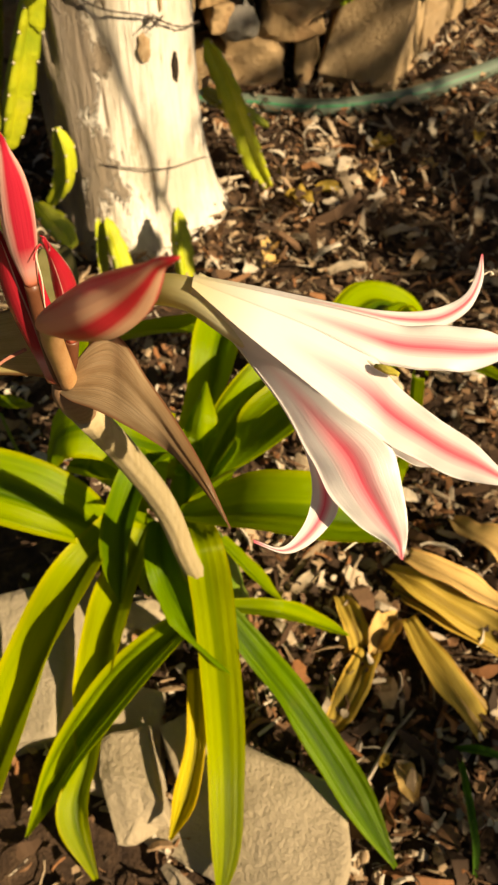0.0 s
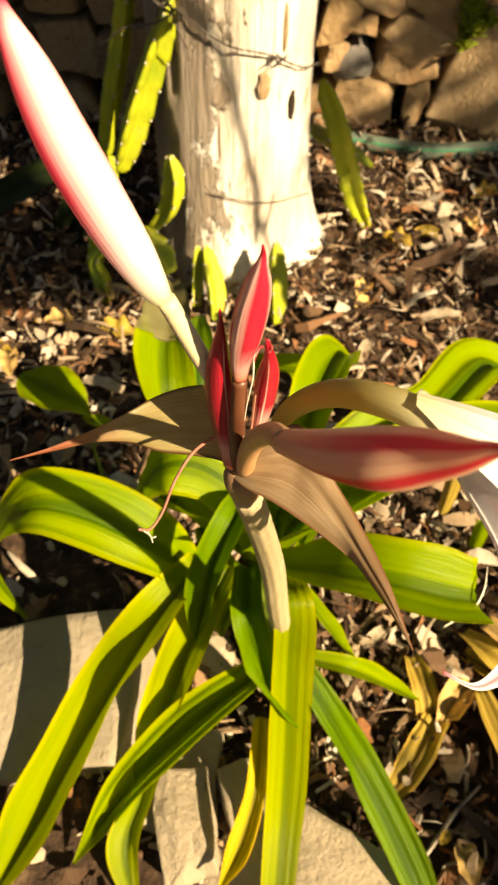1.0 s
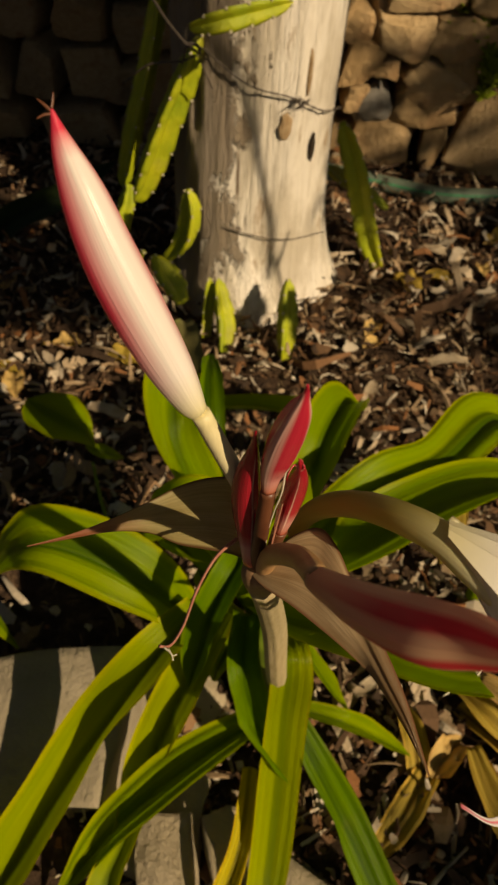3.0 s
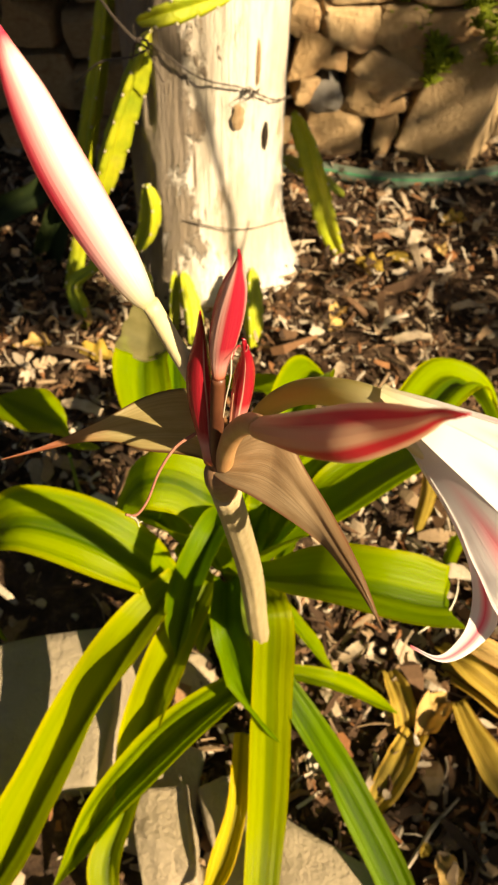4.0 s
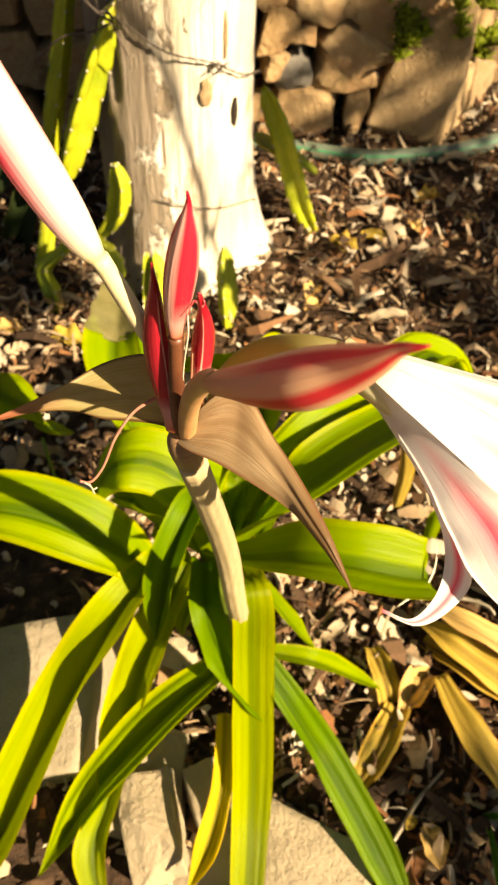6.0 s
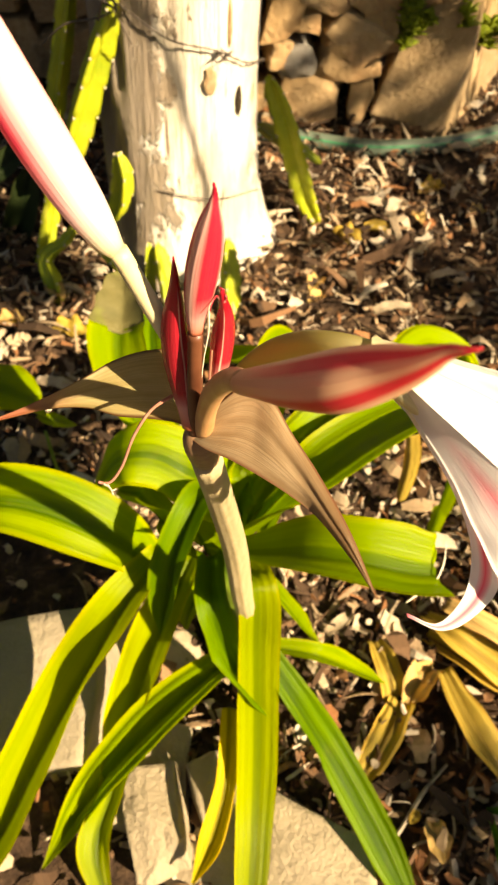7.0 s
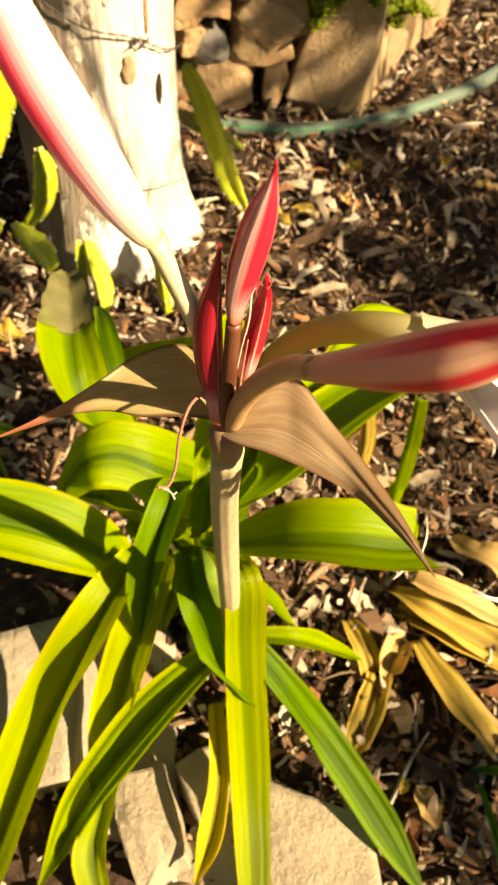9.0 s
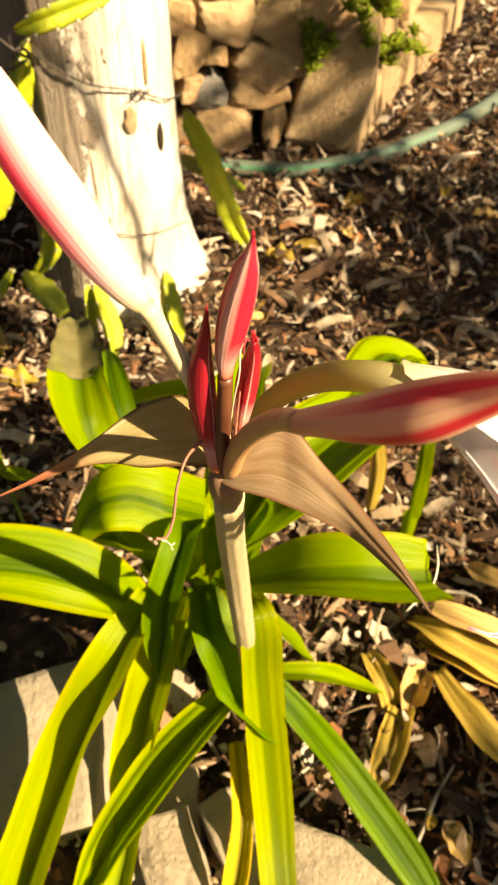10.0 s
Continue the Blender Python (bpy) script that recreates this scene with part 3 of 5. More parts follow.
def make_post():
    nz, n = 90, 96
    verts, faces = [], []
    for j in range(nz):
        z = -0.03 + 1.25 * j / (nz - 1)
        flare = 0.03 * math.exp(-max(z, 0) / 0.07)
        for i in range(n):
            th = 2 * math.pi * i / n
            d = Vector((math.cos(th), math.sin(th), 0))
            r = 0.106 + flare * (1 + 0.5 * math.sin(3 * th + 1)) + 0.010 * noise.noise(Vector((d.x * 1.4, d.y * 1.4, z * 2.5)))
            r += 0.0035 * noise.noise(Vector((d.x * 9, d.y * 9, z * 4))) + 0.002 * noise.noise(Vector((d.x * 26, d.y * 26, z * 6)))
            if -2.75 < (th if th < math.pi else th - 2 * math.pi) < -2.2 and noise.noise(Vector((d.x * 7, z * 12, 2))) > 0.0:
                r -= 0.008
            verts.append((POST.x + d.x * r, POST.y + d.y * r, z))
    for j in range(nz - 1):
        for i in range(n):
            faces.append((j * n + i, j * n + (i + 1) % n, (j + 1) * n + (i + 1) % n, (j + 1) * n + i))
    faces.append(tuple((nz - 1) * n + i for i in range(n)))
    post = thing("wooden_post", tuple(POST), "bleached weathered round timber post standing in mulch", "post")
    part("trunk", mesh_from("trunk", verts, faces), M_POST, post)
    for name, a, z, w, h, material in (("knot", 23.5, 0.285, 0.016, 0.034, M_KNOT), ("split", 47, 0.252, 0.009, 0.036, M_EARTH), ("split", -38, 0.2, 0.014, 0.06, M_KNOT), ("split", 38, 0.345, 0.006, 0.05, M_KNOT), ("split", -30, 0.28, 0.01, 0.02, M_KNOT)):
        bm = bmesh.new()
        bmesh.ops.create_icosphere(bm, subdivisions=3, radius=0.5)
        for v in bm.verts:
            k = 1 + 0.35 * noise.noise(v.co * 4 + Vector((a, z, 0)))
            v.co = Vector((v.co.x * w * k, v.co.y * 0.007, v.co.z * h * k))
        ob = part(name, bm, material, post)
        ob.matrix_world = pose(POST.x + 0.1055 * math.sin(radians(a)), POST.y - 0.1055 * math.cos(radians(a)), z, 0, 0, a)
    return post


make_post()

WALL_Y = 1.36


def make_wall():
    wall = thing("stone_wall", (0, WALL_Y, 0), "dry-stacked wall of rough tan stones, mostly in shade", "wall", kind="structure")
    bm = bmesh.new()
    bmesh.ops.create_cube(bm, size=1.0)
    for v in bm.verts:
        v.co = Vector((-0.55 + v.co.x * 1.7, WALL_Y + 0.2 + v.co.y * 0.2, 0.3 + v.co.z * 0.7))
    part("wall_core", bm, M_EARTH, wall)
    # the stones beside the post, low to high
    known = (
        (0.157, 0.05, 0.15, 0.115, 0), (0.256, 0.06, 0.046, 0.11, 6), (0.128, 0.118, 0.072, 0.07, 0), (0.22, 0.126, 0.125, 0.07, 3),
        (0.088, 0.135, 0.045, 0.05, 0), (0.203, 0.178, 0.14, 0.085, 22), (0.272, 0.176, 0.075, 0.095, 0), (0.085, 0.19, 0.062, 0.095, 16),
        (0.138, 0.192, 0.05, 0.042, 0), (0.158, 0.242, 0.145, 0.085, 6), (0.255, 0.245, 0.11, 0.075, -8), (0.08, 0.255, 0.07, 0.06, 0),
        (0.33, 0.25, 0.10, 0.06, 4), (0.19, 0.31, 0.14, 0.07, 0), (0.30, 0.31, 0.12, 0.07, 0),
    )
    for k, (x, z, w, h, turn) in enumerate(known):
        ob = part("stone", rock((w * 0.95, 0.1, h * 0.95), 9, 10, 0.7, 0.12, 12) if k == 2 else chipped((w * 1.02, 0.12, h * 1.02), k + 3, 20, 0.04), M_GREYSTONE if k == 2 else M_WALLSTONE, wall)
        ob.matrix_world = pose(x, WALL_Y + 0.03 + (0.02 if k == 1 else 0), z - h / 2, 0, turn + (k * 37 % 17 - 8), k * 23 % 19 - 9)
    slab_mesh = chipped((0.2, 0.07, 0.36), 36, 8, 0.03)
    for v in slab_mesh.vertices:
        up = max(0.0, v.co.z / 0.28)
        v.co.x = v.co.x * (1 - 0.25 * up * up) + 0.018 * up
    slab = part("stone", slab_mesh, M_WALLSTONE, wall, "tall flat leaning slab of tan stone")
    slab.matrix_world = pose(0.345, WALL_Y - 0.0, -0.075, -4, 5, -17)
    for k, (x, y, z, w, h) in enumerate(((0.425, 1.43, -0.02, 0.12, 0.16), (0.49, 1.52, -0.02, 0.14, 0.12), (0.58, 1.64, -0.02, 0.16, 0.14), (0.68, 1.78, -0.02, 0.16, 0.13), (0.78, 1.92, -0.02, 0.18, 0.14), (0.41, 1.47, 0.12, 0.13, 0.1), (0.5, 1.6, 0.09, 0.15, 0.09), (0.6, 1.74, 0.11, 0.15, 0.1))):
        ob = part("stone", chipped((w, 0.1, h), 90 + k), M_WALLSTONE, wall)
        ob.matrix_world = pose(x, y, z, 0, 0, 56)
    rng = random.Random(4)
    shapes = [chipped((1, 1, 1), 40 + i) for i in range(10)]
    z = 0.0
    while z < 0.62:
        h = rng.uniform(0.06, 0.12)
        x = -1.35
        while x < (0.0 if z < 0.3 else 0.3):
            w = rng.uniform(0.08, 0.2)
            ob = part("stone", rng.choice(shapes), M_WALLSTONE, wall)
            ob.matrix_world = pose(x + w / 2, WALL_Y + 0.05 + rng.uniform(-0.02, 0.02), z, 0, rng.uniform(-11, 11), rng.uniform(-10, 10)) @ Matrix.Diagonal((w * 1.02, 0.16, h * 1.05, 1))
            x += w
        z += h
    return wall


make_wall()


def make_hose():
    pts = [(-0.2, 1.30, 0.014, 0.03), (0.05, 1.305, 0.014, 0.03), (0.15, 1.28, 0.014, 0.03), (0.265, 1.255, 0.014, 0.03), (0.414, 1.272, 0.016, 0.03), (0.53, 1.322, 0.018, 0.03), (0.64, 1.385, 0.018, 0.03), (0.8, 1.52, 0.016, 0.03), (1.0, 1.75, 0.014, 0.03)]
    hose = tagged(part("garden_hose", tube(pts, 18, 60), M_HOSE), "grey-green rubber garden hose lying on mulch", "hose")
    part("stripe", tube([(x, y - 0.0115, z + 0.0075, 0.005) for x, y, z, w in pts], 8, 60), M_STRIPE, hose, "bright green stripe")


make_hose()


# ---- the lily ----
lily = thing("lily_plant", (0.02, 0.28, 0), "flowering lily with strap leaves, red buds and one open flower", "plant")


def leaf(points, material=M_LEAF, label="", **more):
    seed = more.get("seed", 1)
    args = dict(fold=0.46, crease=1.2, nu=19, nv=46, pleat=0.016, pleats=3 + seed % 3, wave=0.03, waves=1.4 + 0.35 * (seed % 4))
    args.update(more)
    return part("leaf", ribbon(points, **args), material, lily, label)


part("sheath", tube([(0.03, 0.30, -0.01, 0.07), (0.025, 0.295, 0.06, 0.06), (0.02, 0.285, 0.14, 0.05), (0.015, 0.275, 0.2, 0.03)], 18, 14, wobble=0.1), M_SHEATH, lily)
leaf([(0.0134, 0.2824, 0.2200, 0.0168), (0.0254, 0.2210, 0.2720, 0.0257), (0.0285, 0.2079, 0.2000, 0.0299), (0.0311, 0.1761, 0.1200, 0.0307), (0.0299, 0.1301, 0.0650, 0.0296), (0.0258, 0.0772, 0.0450, 0.0211), (0.0185, 0.0470, 0.0350, 0.0025)], M_LIME, seed=2, fold=0.22)
leaf([(-0.0051, 0.2656, 0.2350, 0.0185), (-0.0031, 0.2228, 0.2450, 0.0217), (0.0080, 0.2075, 0.2000, 0.0244), (0.0276, 0.1951, 0.1550, 0.0174), (0.0464, 0.1843, 0.1250, 0.0009)], M_DEEP, seed=3, pleat=0.04)
leaf([(0.0270, 0.2298, 0.1800, 0.0150), (0.0571, 0.1954, 0.1500, 0.0230), (0.0864, 0.1707, 0.1000, 0.0285), (0.1133, 0.1343, 0.0700, 0.0285), (0.1341, 0.1000, 0.0500, 0.0265), (0.1577, 0.0596, 0.0300, 0.0034)], M_DEEP, seed=4, pleat=0.035)
leaf([(0.0145, 0.2164, 0.1800, 0.0164), (-0.0224, 0.1982, 0.1500, 0.0318), (-0.0644, 0.1766, 0.1000, 0.0351), (-0.1053, 0.1488, 0.0450, 0.0284), (-0.1406, 0.1060, 0.0060, 0.0009)], seed=5, pleat=0.045, fold=0.3)
leaf([(-0.0405, 0.2740, 0.2200, 0.0191), (-0.0686, 0.2354, 0.2100, 0.0337), (-0.1086, 0.2048, 0.1400, 0.0394), (-0.1410, 0.1657, 0.0900, 0.0430), (-0.1680, 0.1262, 0.0500, 0.0408), (-0.2007, 0.0742, 0.0120, 0.0044)], M_LIME, seed=6, fold=0.55, crease=1.05)
leaf([(-0.0206, 0.2841, 0.2000, 0.0216), (-0.0450, 0.2376, 0.1700, 0.0333), (-0.0691, 0.2027, 0.1000, 0.0325), (-0.0845, 0.1521, 0.0500, 0.0201), (-0.0960, 0.1153, 0.0300, 0.0252), (-0.0801, 0.0727, 0.0080, 0.0044)], M_LIME, seed=7)
leaf([(0.0098, 0.2005, 0.1100, 0.0116), (0.0072, 0.1502, 0.0800, 0.0166), (-0.0037, 0.1150, 0.0600, 0.0181), (-0.0169, 0.0903, 0.0450, 0.0026)], M_STRAW, "yellowing strap leaf", seed=8, pleat=0.05)
leaf([(0.0024, 0.3343, 0.2200, 0.0161), (-0.0147, 0.2741, 0.2850, 0.0210), (-0.0285, 0.2487, 0.2620, 0.0241), (-0.0366, 0.2400, 0.2150, 0.0200), (-0.0424, 0.2336, 0.1720, 0.0008)], M_DEEP, seed=9)
leaf([(-0.0399, 0.2747, 0.1900, 0.0200), (-0.0727, 0.2784, 0.2350, 0.0457), (-0.1144, 0.2859, 0.2620, 0.0534), (-0.1533, 0.2894, 0.2680, 0.0472), (-0.1815, 0.2949, 0.2400, 0.0372), (-0.232, 0.31, 0.12, 0.03), (-0.22, 0.305, 0.04, 0.003)], seed=10, fold=0.16, twist=(14, 28))
leaf([(0.0009, 0.2921, 0.2000, 0.0192), (0.0258, 0.2399, 0.2850, 0.0358), (0.0528, 0.2187, 0.3200, 0.0411), (0.0825, 0.2084, 0.3300, 0.0440), (0.1113, 0.2047, 0.3250, 0.0442), (0.1264, 0.2055, 0.3210, 0.0401)], seed=11, ragged=0.05, fold=0.3, wave=0.0, pleat=0.008)
leaf([(0.0193, 0.3238, 0.1800, 0.0232), (0.0524, 0.3423, 0.2400, 0.0420), (0.0910, 0.3707, 0.2650, 0.0472), (0.1376, 0.4090, 0.2550, 0.0444), (0.2, 0.485, 0.235, 0.06), (0.24, 0.49, 0.195, 0.05), (0.262, 0.485, 0.13, 0.004)], seed=12, fold=0.24, pleat=0.05, wave=0.08)
leaf([(0.0192, 0.3129, 0.1800, 0.0276), (0.0612, 0.3059, 0.2600, 0.0570), (0.1102, 0.3354, 0.2800, 0.0676), (0.1690, 0.3739, 0.2700, 0.0654), (0.2335, 0.4031, 0.2400, 0.0516), (0.3253, 0.4306, 0.1700, 0.0032)], seed=13, fold=0.22, twist=(20, 34))
leaf([(0.0394, 0.2481, 0.1200, 0.0111), (0.0805, 0.2402, 0.1200, 0.0174), (0.1192, 0.2430, 0.0800, 0.0155), (0.1480, 0.2400, 0.0560, 0.0010)], seed=14)
leaf([(0.0367, 0.2770, 0.1800, 0.0106), (0.0672, 0.2648, 0.1300, 0.0140), (0.0932, 0.2663, 0.0700, 0.0015)], seed=15)
leaf([(0.1751, 0.4255, 0.1800, 0.0145), (0.1934, 0.4489, 0.1000, 0.0185), (0.1983, 0.4560, 0.0300, 0.0125)], M_YELLOW, "orange-yellow drooping leaf", seed=16)
leaf([(0.2300, 0.4405, 0.1800, 0.0157), (0.2384, 0.4426, 0.1000, 0.0207), (0.2303, 0.4190, 0.0200, 0.0147)], seed=17)
scorched = leaf([(-0.0196, 0.3607, 0.1500, 0.0251), (-0.0540, 0.3701, 0.2350, 0.0360), (-0.0735, 0.3880, 0.2800, 0.0410), (-0.0784, 0.4140, 0.2980, 0.0430), (-0.0784, 0.4260, 0.3040, 0.0425)], seed=18)
part("scorched_end", ribbon([(-0.0784, 0.4225, 0.3034, 0.0424), (-0.0772, 0.4380, 0.3100, 0.0380), (-0.0777, 0.4560, 0.3150, 0.0290), (-0.0790, 0.4720, 0.3150, 0.0190), (-0.0800, 0.4830, 0.3120, 0.0060)], fold=0.4, nu=15, nv=24, ragged=0.18, wave=0.06, waves=3, seed=18), M_BURNT, scorched, "dry grey-brown scorched leaf end")
leaf([(-0.0230, 0.3600, 0.1400, 0.0180), (-0.0493, 0.4220, 0.1700, 0.0220), (-0.0516, 0.4182, 0.2150, 0.0300), (-0.0560, 0.4434, 0.2450, 0.0300), (-0.0604, 0.4816, 0.2550, 0.0240), (-0.0630, 0.5185, 0.2450, 0.0040)], M_DEEP, seed=31, fold=0.3)
part("leaf", strip([(0.0085, 0.3468, 0.2560, 0), (-0.0251, 0.3360, 0.2920, 0), (-0.0513, 0.3358, 0.2990, 0), (-0.0752, 0.3389, 0.2780, 0), (-0.0963, 0.3479, 0.2200, 0), (-0.1137, 0.3673, 0.1500, 0)], [(-0.0013, 0.2860, 0.2440, 0), (-0.0206, 0.2834, 0.2600, 0), (-0.0402, 0.2919, 0.2750, 0), (-0.0607, 0.2898, 0.2850, 0), (-0.0757, 0.3023, 0.2600, 0), (-0.0996, 0.3535, 0.1600, 0)], (0, -0.3, 1), 0.06, 0.0009, 19, 46, 0.03, 19), M_LEAF, lily)
leaf([(-0.0143, 0.3444, 0.1200, 0.0184), (-0.0425, 0.3228, 0.2000, 0.0299), (-0.0597, 0.3175, 0.2350, 0.0300), (-0.0789, 0.3314, 0.2200, 0.0036)], seed=23)
leaf([(0.0109, 0.3440, 0.1400, 0.0180), (0.0216, 0.3347, 0.2200, 0.0277), (0.0279, 0.3505, 0.2500, 0.0227), (0.0331, 0.3830, 0.2500, 0.0027)], seed=24)
leaf([(0.0020, 0.3506, 0.1600, 0.0195), (0.0349, 0.3997, 0.2200, 0.0334), (0.0465, 0.4362, 0.2450, 0.0413), (0.0647, 0.4801, 0.2400, 0.0354), (0.0867, 0.5103, 0.2000, 0.0033)], seed=20)
leaf([(0.0395, 0.4472, 0.1600, 0.0215), (0.0353, 0.4905, 0.2000, 0.0268), (0.0027, 0.5104, 0.1900, 0.0221), (-0.0564, 0.5433, 0.1500, 0.0203), (-0.1058, 0.5796, 0.1000, 0.0026)], seed=21)
leaf([(-0.0302, 0.3839, 0.1400, 0.0207), (-0.0520, 0.4231, 0.1800, 0.0309), (-0.0617, 0.4668, 0.2000, 0.0295), (-0.0717, 0.5242, 0.1700, 0.0034)], seed=22)

leaf([(0.0014, 0.3330, 0.1000, 0.0207), (-0.0148, 0.3073, 0.2000, 0.0231), (-0.0229, 0.3068, 0.2350, 0.0186), (-0.0275, 0.3252, 0.2350, 0.0017)], seed=25, fold=0.5)
leaf([(0.0066, 0.3331, 0.1000, 0.0207), (0.0141, 0.3105, 0.2000, 0.0250), (0.0184, 0.3165, 0.2300, 0.0190), (0.0229, 0.3327, 0.2300, 0.0018)], seed=26, fold=0.5)
leaf([(-0.0036, 0.3270, 0.1000, 0.0186), (-0.0238, 0.2987, 0.1800, 0.0217), (-0.0382, 0.3042, 0.2000, 0.0177), (-0.0476, 0.3240, 0.1900, 0.0018)], seed=27, fold=0.5)
leaf([(0.0170, 0.3274, 0.1000, 0.0186), (0.0330, 0.3132, 0.1800, 0.0230), (0.0422, 0.3246, 0.2000, 0.0172), (0.0497, 0.3458, 0.1900, 0.0019)], seed=28, fold=0.5)
leaf([(-0.0035, 0.3212, 0.1000, 0.0184), (-0.0162, 0.2715, 0.1700, 0.0196), (-0.0226, 0.2595, 0.1600, 0.0160), (-0.0269, 0.2618, 0.1200, 0.0019)], seed=29, fold=0.5)

# the flower stalk and its head
part("scape", tube([(0.034, 0.3, 0, 0.014), (0.026, 0.25, 0.15, 0.013), (0.0164, 0.2078, 0.2815, 0.0124), (0.0107, 0.1940, 0.3612, 0.0124), (0.0037, 0.1611, 0.4537, 0.0105), (-0.0002, 0.1325, 0.5172, 0.0089)], 36, 30, lobes=9, lobe=0.04), M_SCAPE, lily, "pale beige flower stalk")
part("receptacle", tube([(-0.0000, 0.1327, 0.5154, 0.0075), (-0.0009, 0.1312, 0.5213, 0.0092), (-0.0023, 0.1286, 0.5309, 0.0076), (-0.0027, 0.1292, 0.5353, 0.0036)], 18, 14), M_COLLAR, lily)
part("bract", strip([(-0.0030, 0.1286, 0.5335, 0.0001), (0.0018, 0.1297, 0.5397, 0.0001), (0.0074, 0.1317, 0.5452, 0.0001), (0.0123, 0.1318, 0.5480, 0.0001), (0.0163, 0.1272, 0.5480, 0.0001), (0.0210, 0.1188, 0.5448, 0.0001), (0.0268, 0.1089, 0.5418, 0.0001), (0.0340, 0.0953, 0.5369, 0.0001), (0.0394, 0.0820, 0.5310, 0.0001)], [(-0.0056, 0.1286, 0.5322, 0.0002), (-0.0002, 0.1223, 0.5335, 0.0001), (0.0069, 0.1169, 0.5354, 0.0001), (0.0138, 0.1115, 0.5361, 0.0001), (0.0205, 0.1064, 0.5358, 0.0001), (0.0264, 0.1017, 0.5345, 0.0001), (0.0310, 0.0957, 0.5334, 0.0001), (0.0355, 0.0886, 0.5325, 0.0001), (0.0394, 0.0818, 0.5308, 0.0001)], (-0.15, -0.7, 0.7), 0.16, 0.0004, 21, 60), M_BRACT, lily, "beige-brown papery bract with a long drooping tip")
part("bract", strip([(-0.0065, 0.1466, 0.5421, 0.0002), (-0.0111, 0.1481, 0.5434, 0.0002), (-0.0167, 0.1471, 0.5438, 0.0002), (-0.0241, 0.1437, 0.5436, 0.0002), (-0.0320, 0.1386, 0.5419, 0.0001), (-0.0410, 0.1326, 0.5408, 0.0001), (-0.0499, 0.1280, 0.5395, 0.0001), (-0.0600, 0.1238, 0.5386, 0.0001)], [(-0.0036, 0.1284, 0.5346, 0.0001), (-0.0085, 0.1289, 0.5363, 0.0001), (-0.0151, 0.1288, 0.5376, 0.0001), (-0.0225, 0.1292, 0.5379, 0.0001), (-0.0300, 0.1313, 0.5384, 0.0001), (-0.0387, 0.1305, 0.5390, 0.0001), (-0.0484, 0.1274, 0.5390, 0.0001), (-0.0600, 0.1236, 0.5385, 0.0001)], (0, -0.75, 0.65), -0.14, 0.0004, 21, 60, 0.05), M_REDBRACT, lily, "beige papery bract with a pointed reddish tip")


def bud(points, material, label, stalk=None, stalk_material=M_STALK_RED, ref=(0, -1, 0.2), lobe=0.06, **more):
    ob = part("bud", tube(points, 24, 36, ref=ref, lobes=3, lobe=lobe, **more), material, lily, label)
    if stalk:
        part("stalk", tube(stalk, 14, 20), stalk_material, ob)
    return ob


bud([(-0.0014, 0.1247, 0.5707, 0.0030), (-0.0012, 0.1248, 0.5760, 0.0046), (-0.0003, 0.1236, 0.5841, 0.0065), (0.0010, 0.1219, 0.5931, 0.0067), (0.0022, 0.1201, 0.6008, 0.0049), (0.0029, 0.1186, 0.6061, 0.0020), (0.0031, 0.1182, 0.6084, 0.0010), (0.0030, 0.1171, 0.6107, 0.0005)], M_BUD, "closed red bud with pale stripes", [(-0.0027, 0.1275, 0.5339, 0.0036), (-0.0019, 0.1248, 0.5564, 0.0037), (-0.0014, 0.1247, 0.5707, 0.0035)], ref=(-0.55, -0.9, 0.2))
bud([(-0.0040, 0.1271, 0.5365, 0.0036), (-0.0046, 0.1280, 0.5440, 0.0046), (-0.0050, 0.1284, 0.5462, 0.0049), (-0.0060, 0.1294, 0.5580, 0.0068), (-0.0062, 0.1285, 0.5690, 0.0060), (-0.0053, 0.1252, 0.5829, 0.0024), (-0.0050, 0.1222, 0.5922, 0.0003)], M_REDBUD, "slim glossy closed red bud", ref=(0.45, -0.9, 0.2))
bud([(0.0026, 0.1301, 0.5478, 0.0034), (0.0038, 0.1302, 0.5570, 0.0051), (0.0046, 0.1291, 0.5666, 0.0053), (0.0049, 0.1254, 0.5765, 0.0029), (0.0042, 0.1229, 0.5836, 0.0005)], M_REDBUD, "small red bud with a frayed tip", [(-0.0003, 0.1275, 0.5339, 0.0030), (0.0013, 0.1293, 0.5406, 0.0032), (0.0026, 0.1301, 0.5478, 0.0040)])
bud([(-0.0037, 0.1415, 0.5304, 0.0027), (-0.0056, 0.1458, 0.5389, 0.0038), (-0.0063, 0.1470, 0.5476, 0.0028), (-0.0058, 0.1484, 0.5554, 0.0004)], M_REDBUD, "slim closed red bud")
big = bud([(-0.0166, 0.1289, 0.5884, 0.0038), (-0.0180, 0.1295, 0.5897, 0.0055), (-0.0224, 0.1326, 0.5957, 0.0089), (-0.0293, 0.1366, 0.6071, 0.0108), (-0.0345, 0.1399, 0.6166, 0.0104), (-0.0388, 0.1430, 0.6266, 0.0080), (-0.0417, 0.1451, 0.6337, 0.0041), (-0.0428, 0.1461, 0.6375, 0.0014), (-0.0433, 0.1466, 0.6390, 0.0005)], M_BIGBUD, "long white bud flushed pink on one side",
    [(-0.0022, 0.1327, 0.5407, 0.0040), (-0.0068, 0.1318, 0.5598, 0.0044), (-0.0125, 0.1300, 0.5768, 0.0045), (-0.0166, 0.1289, 0.5884, 0.0042)], M_TUBE, ref=(1.0, -0.8, 0.3))
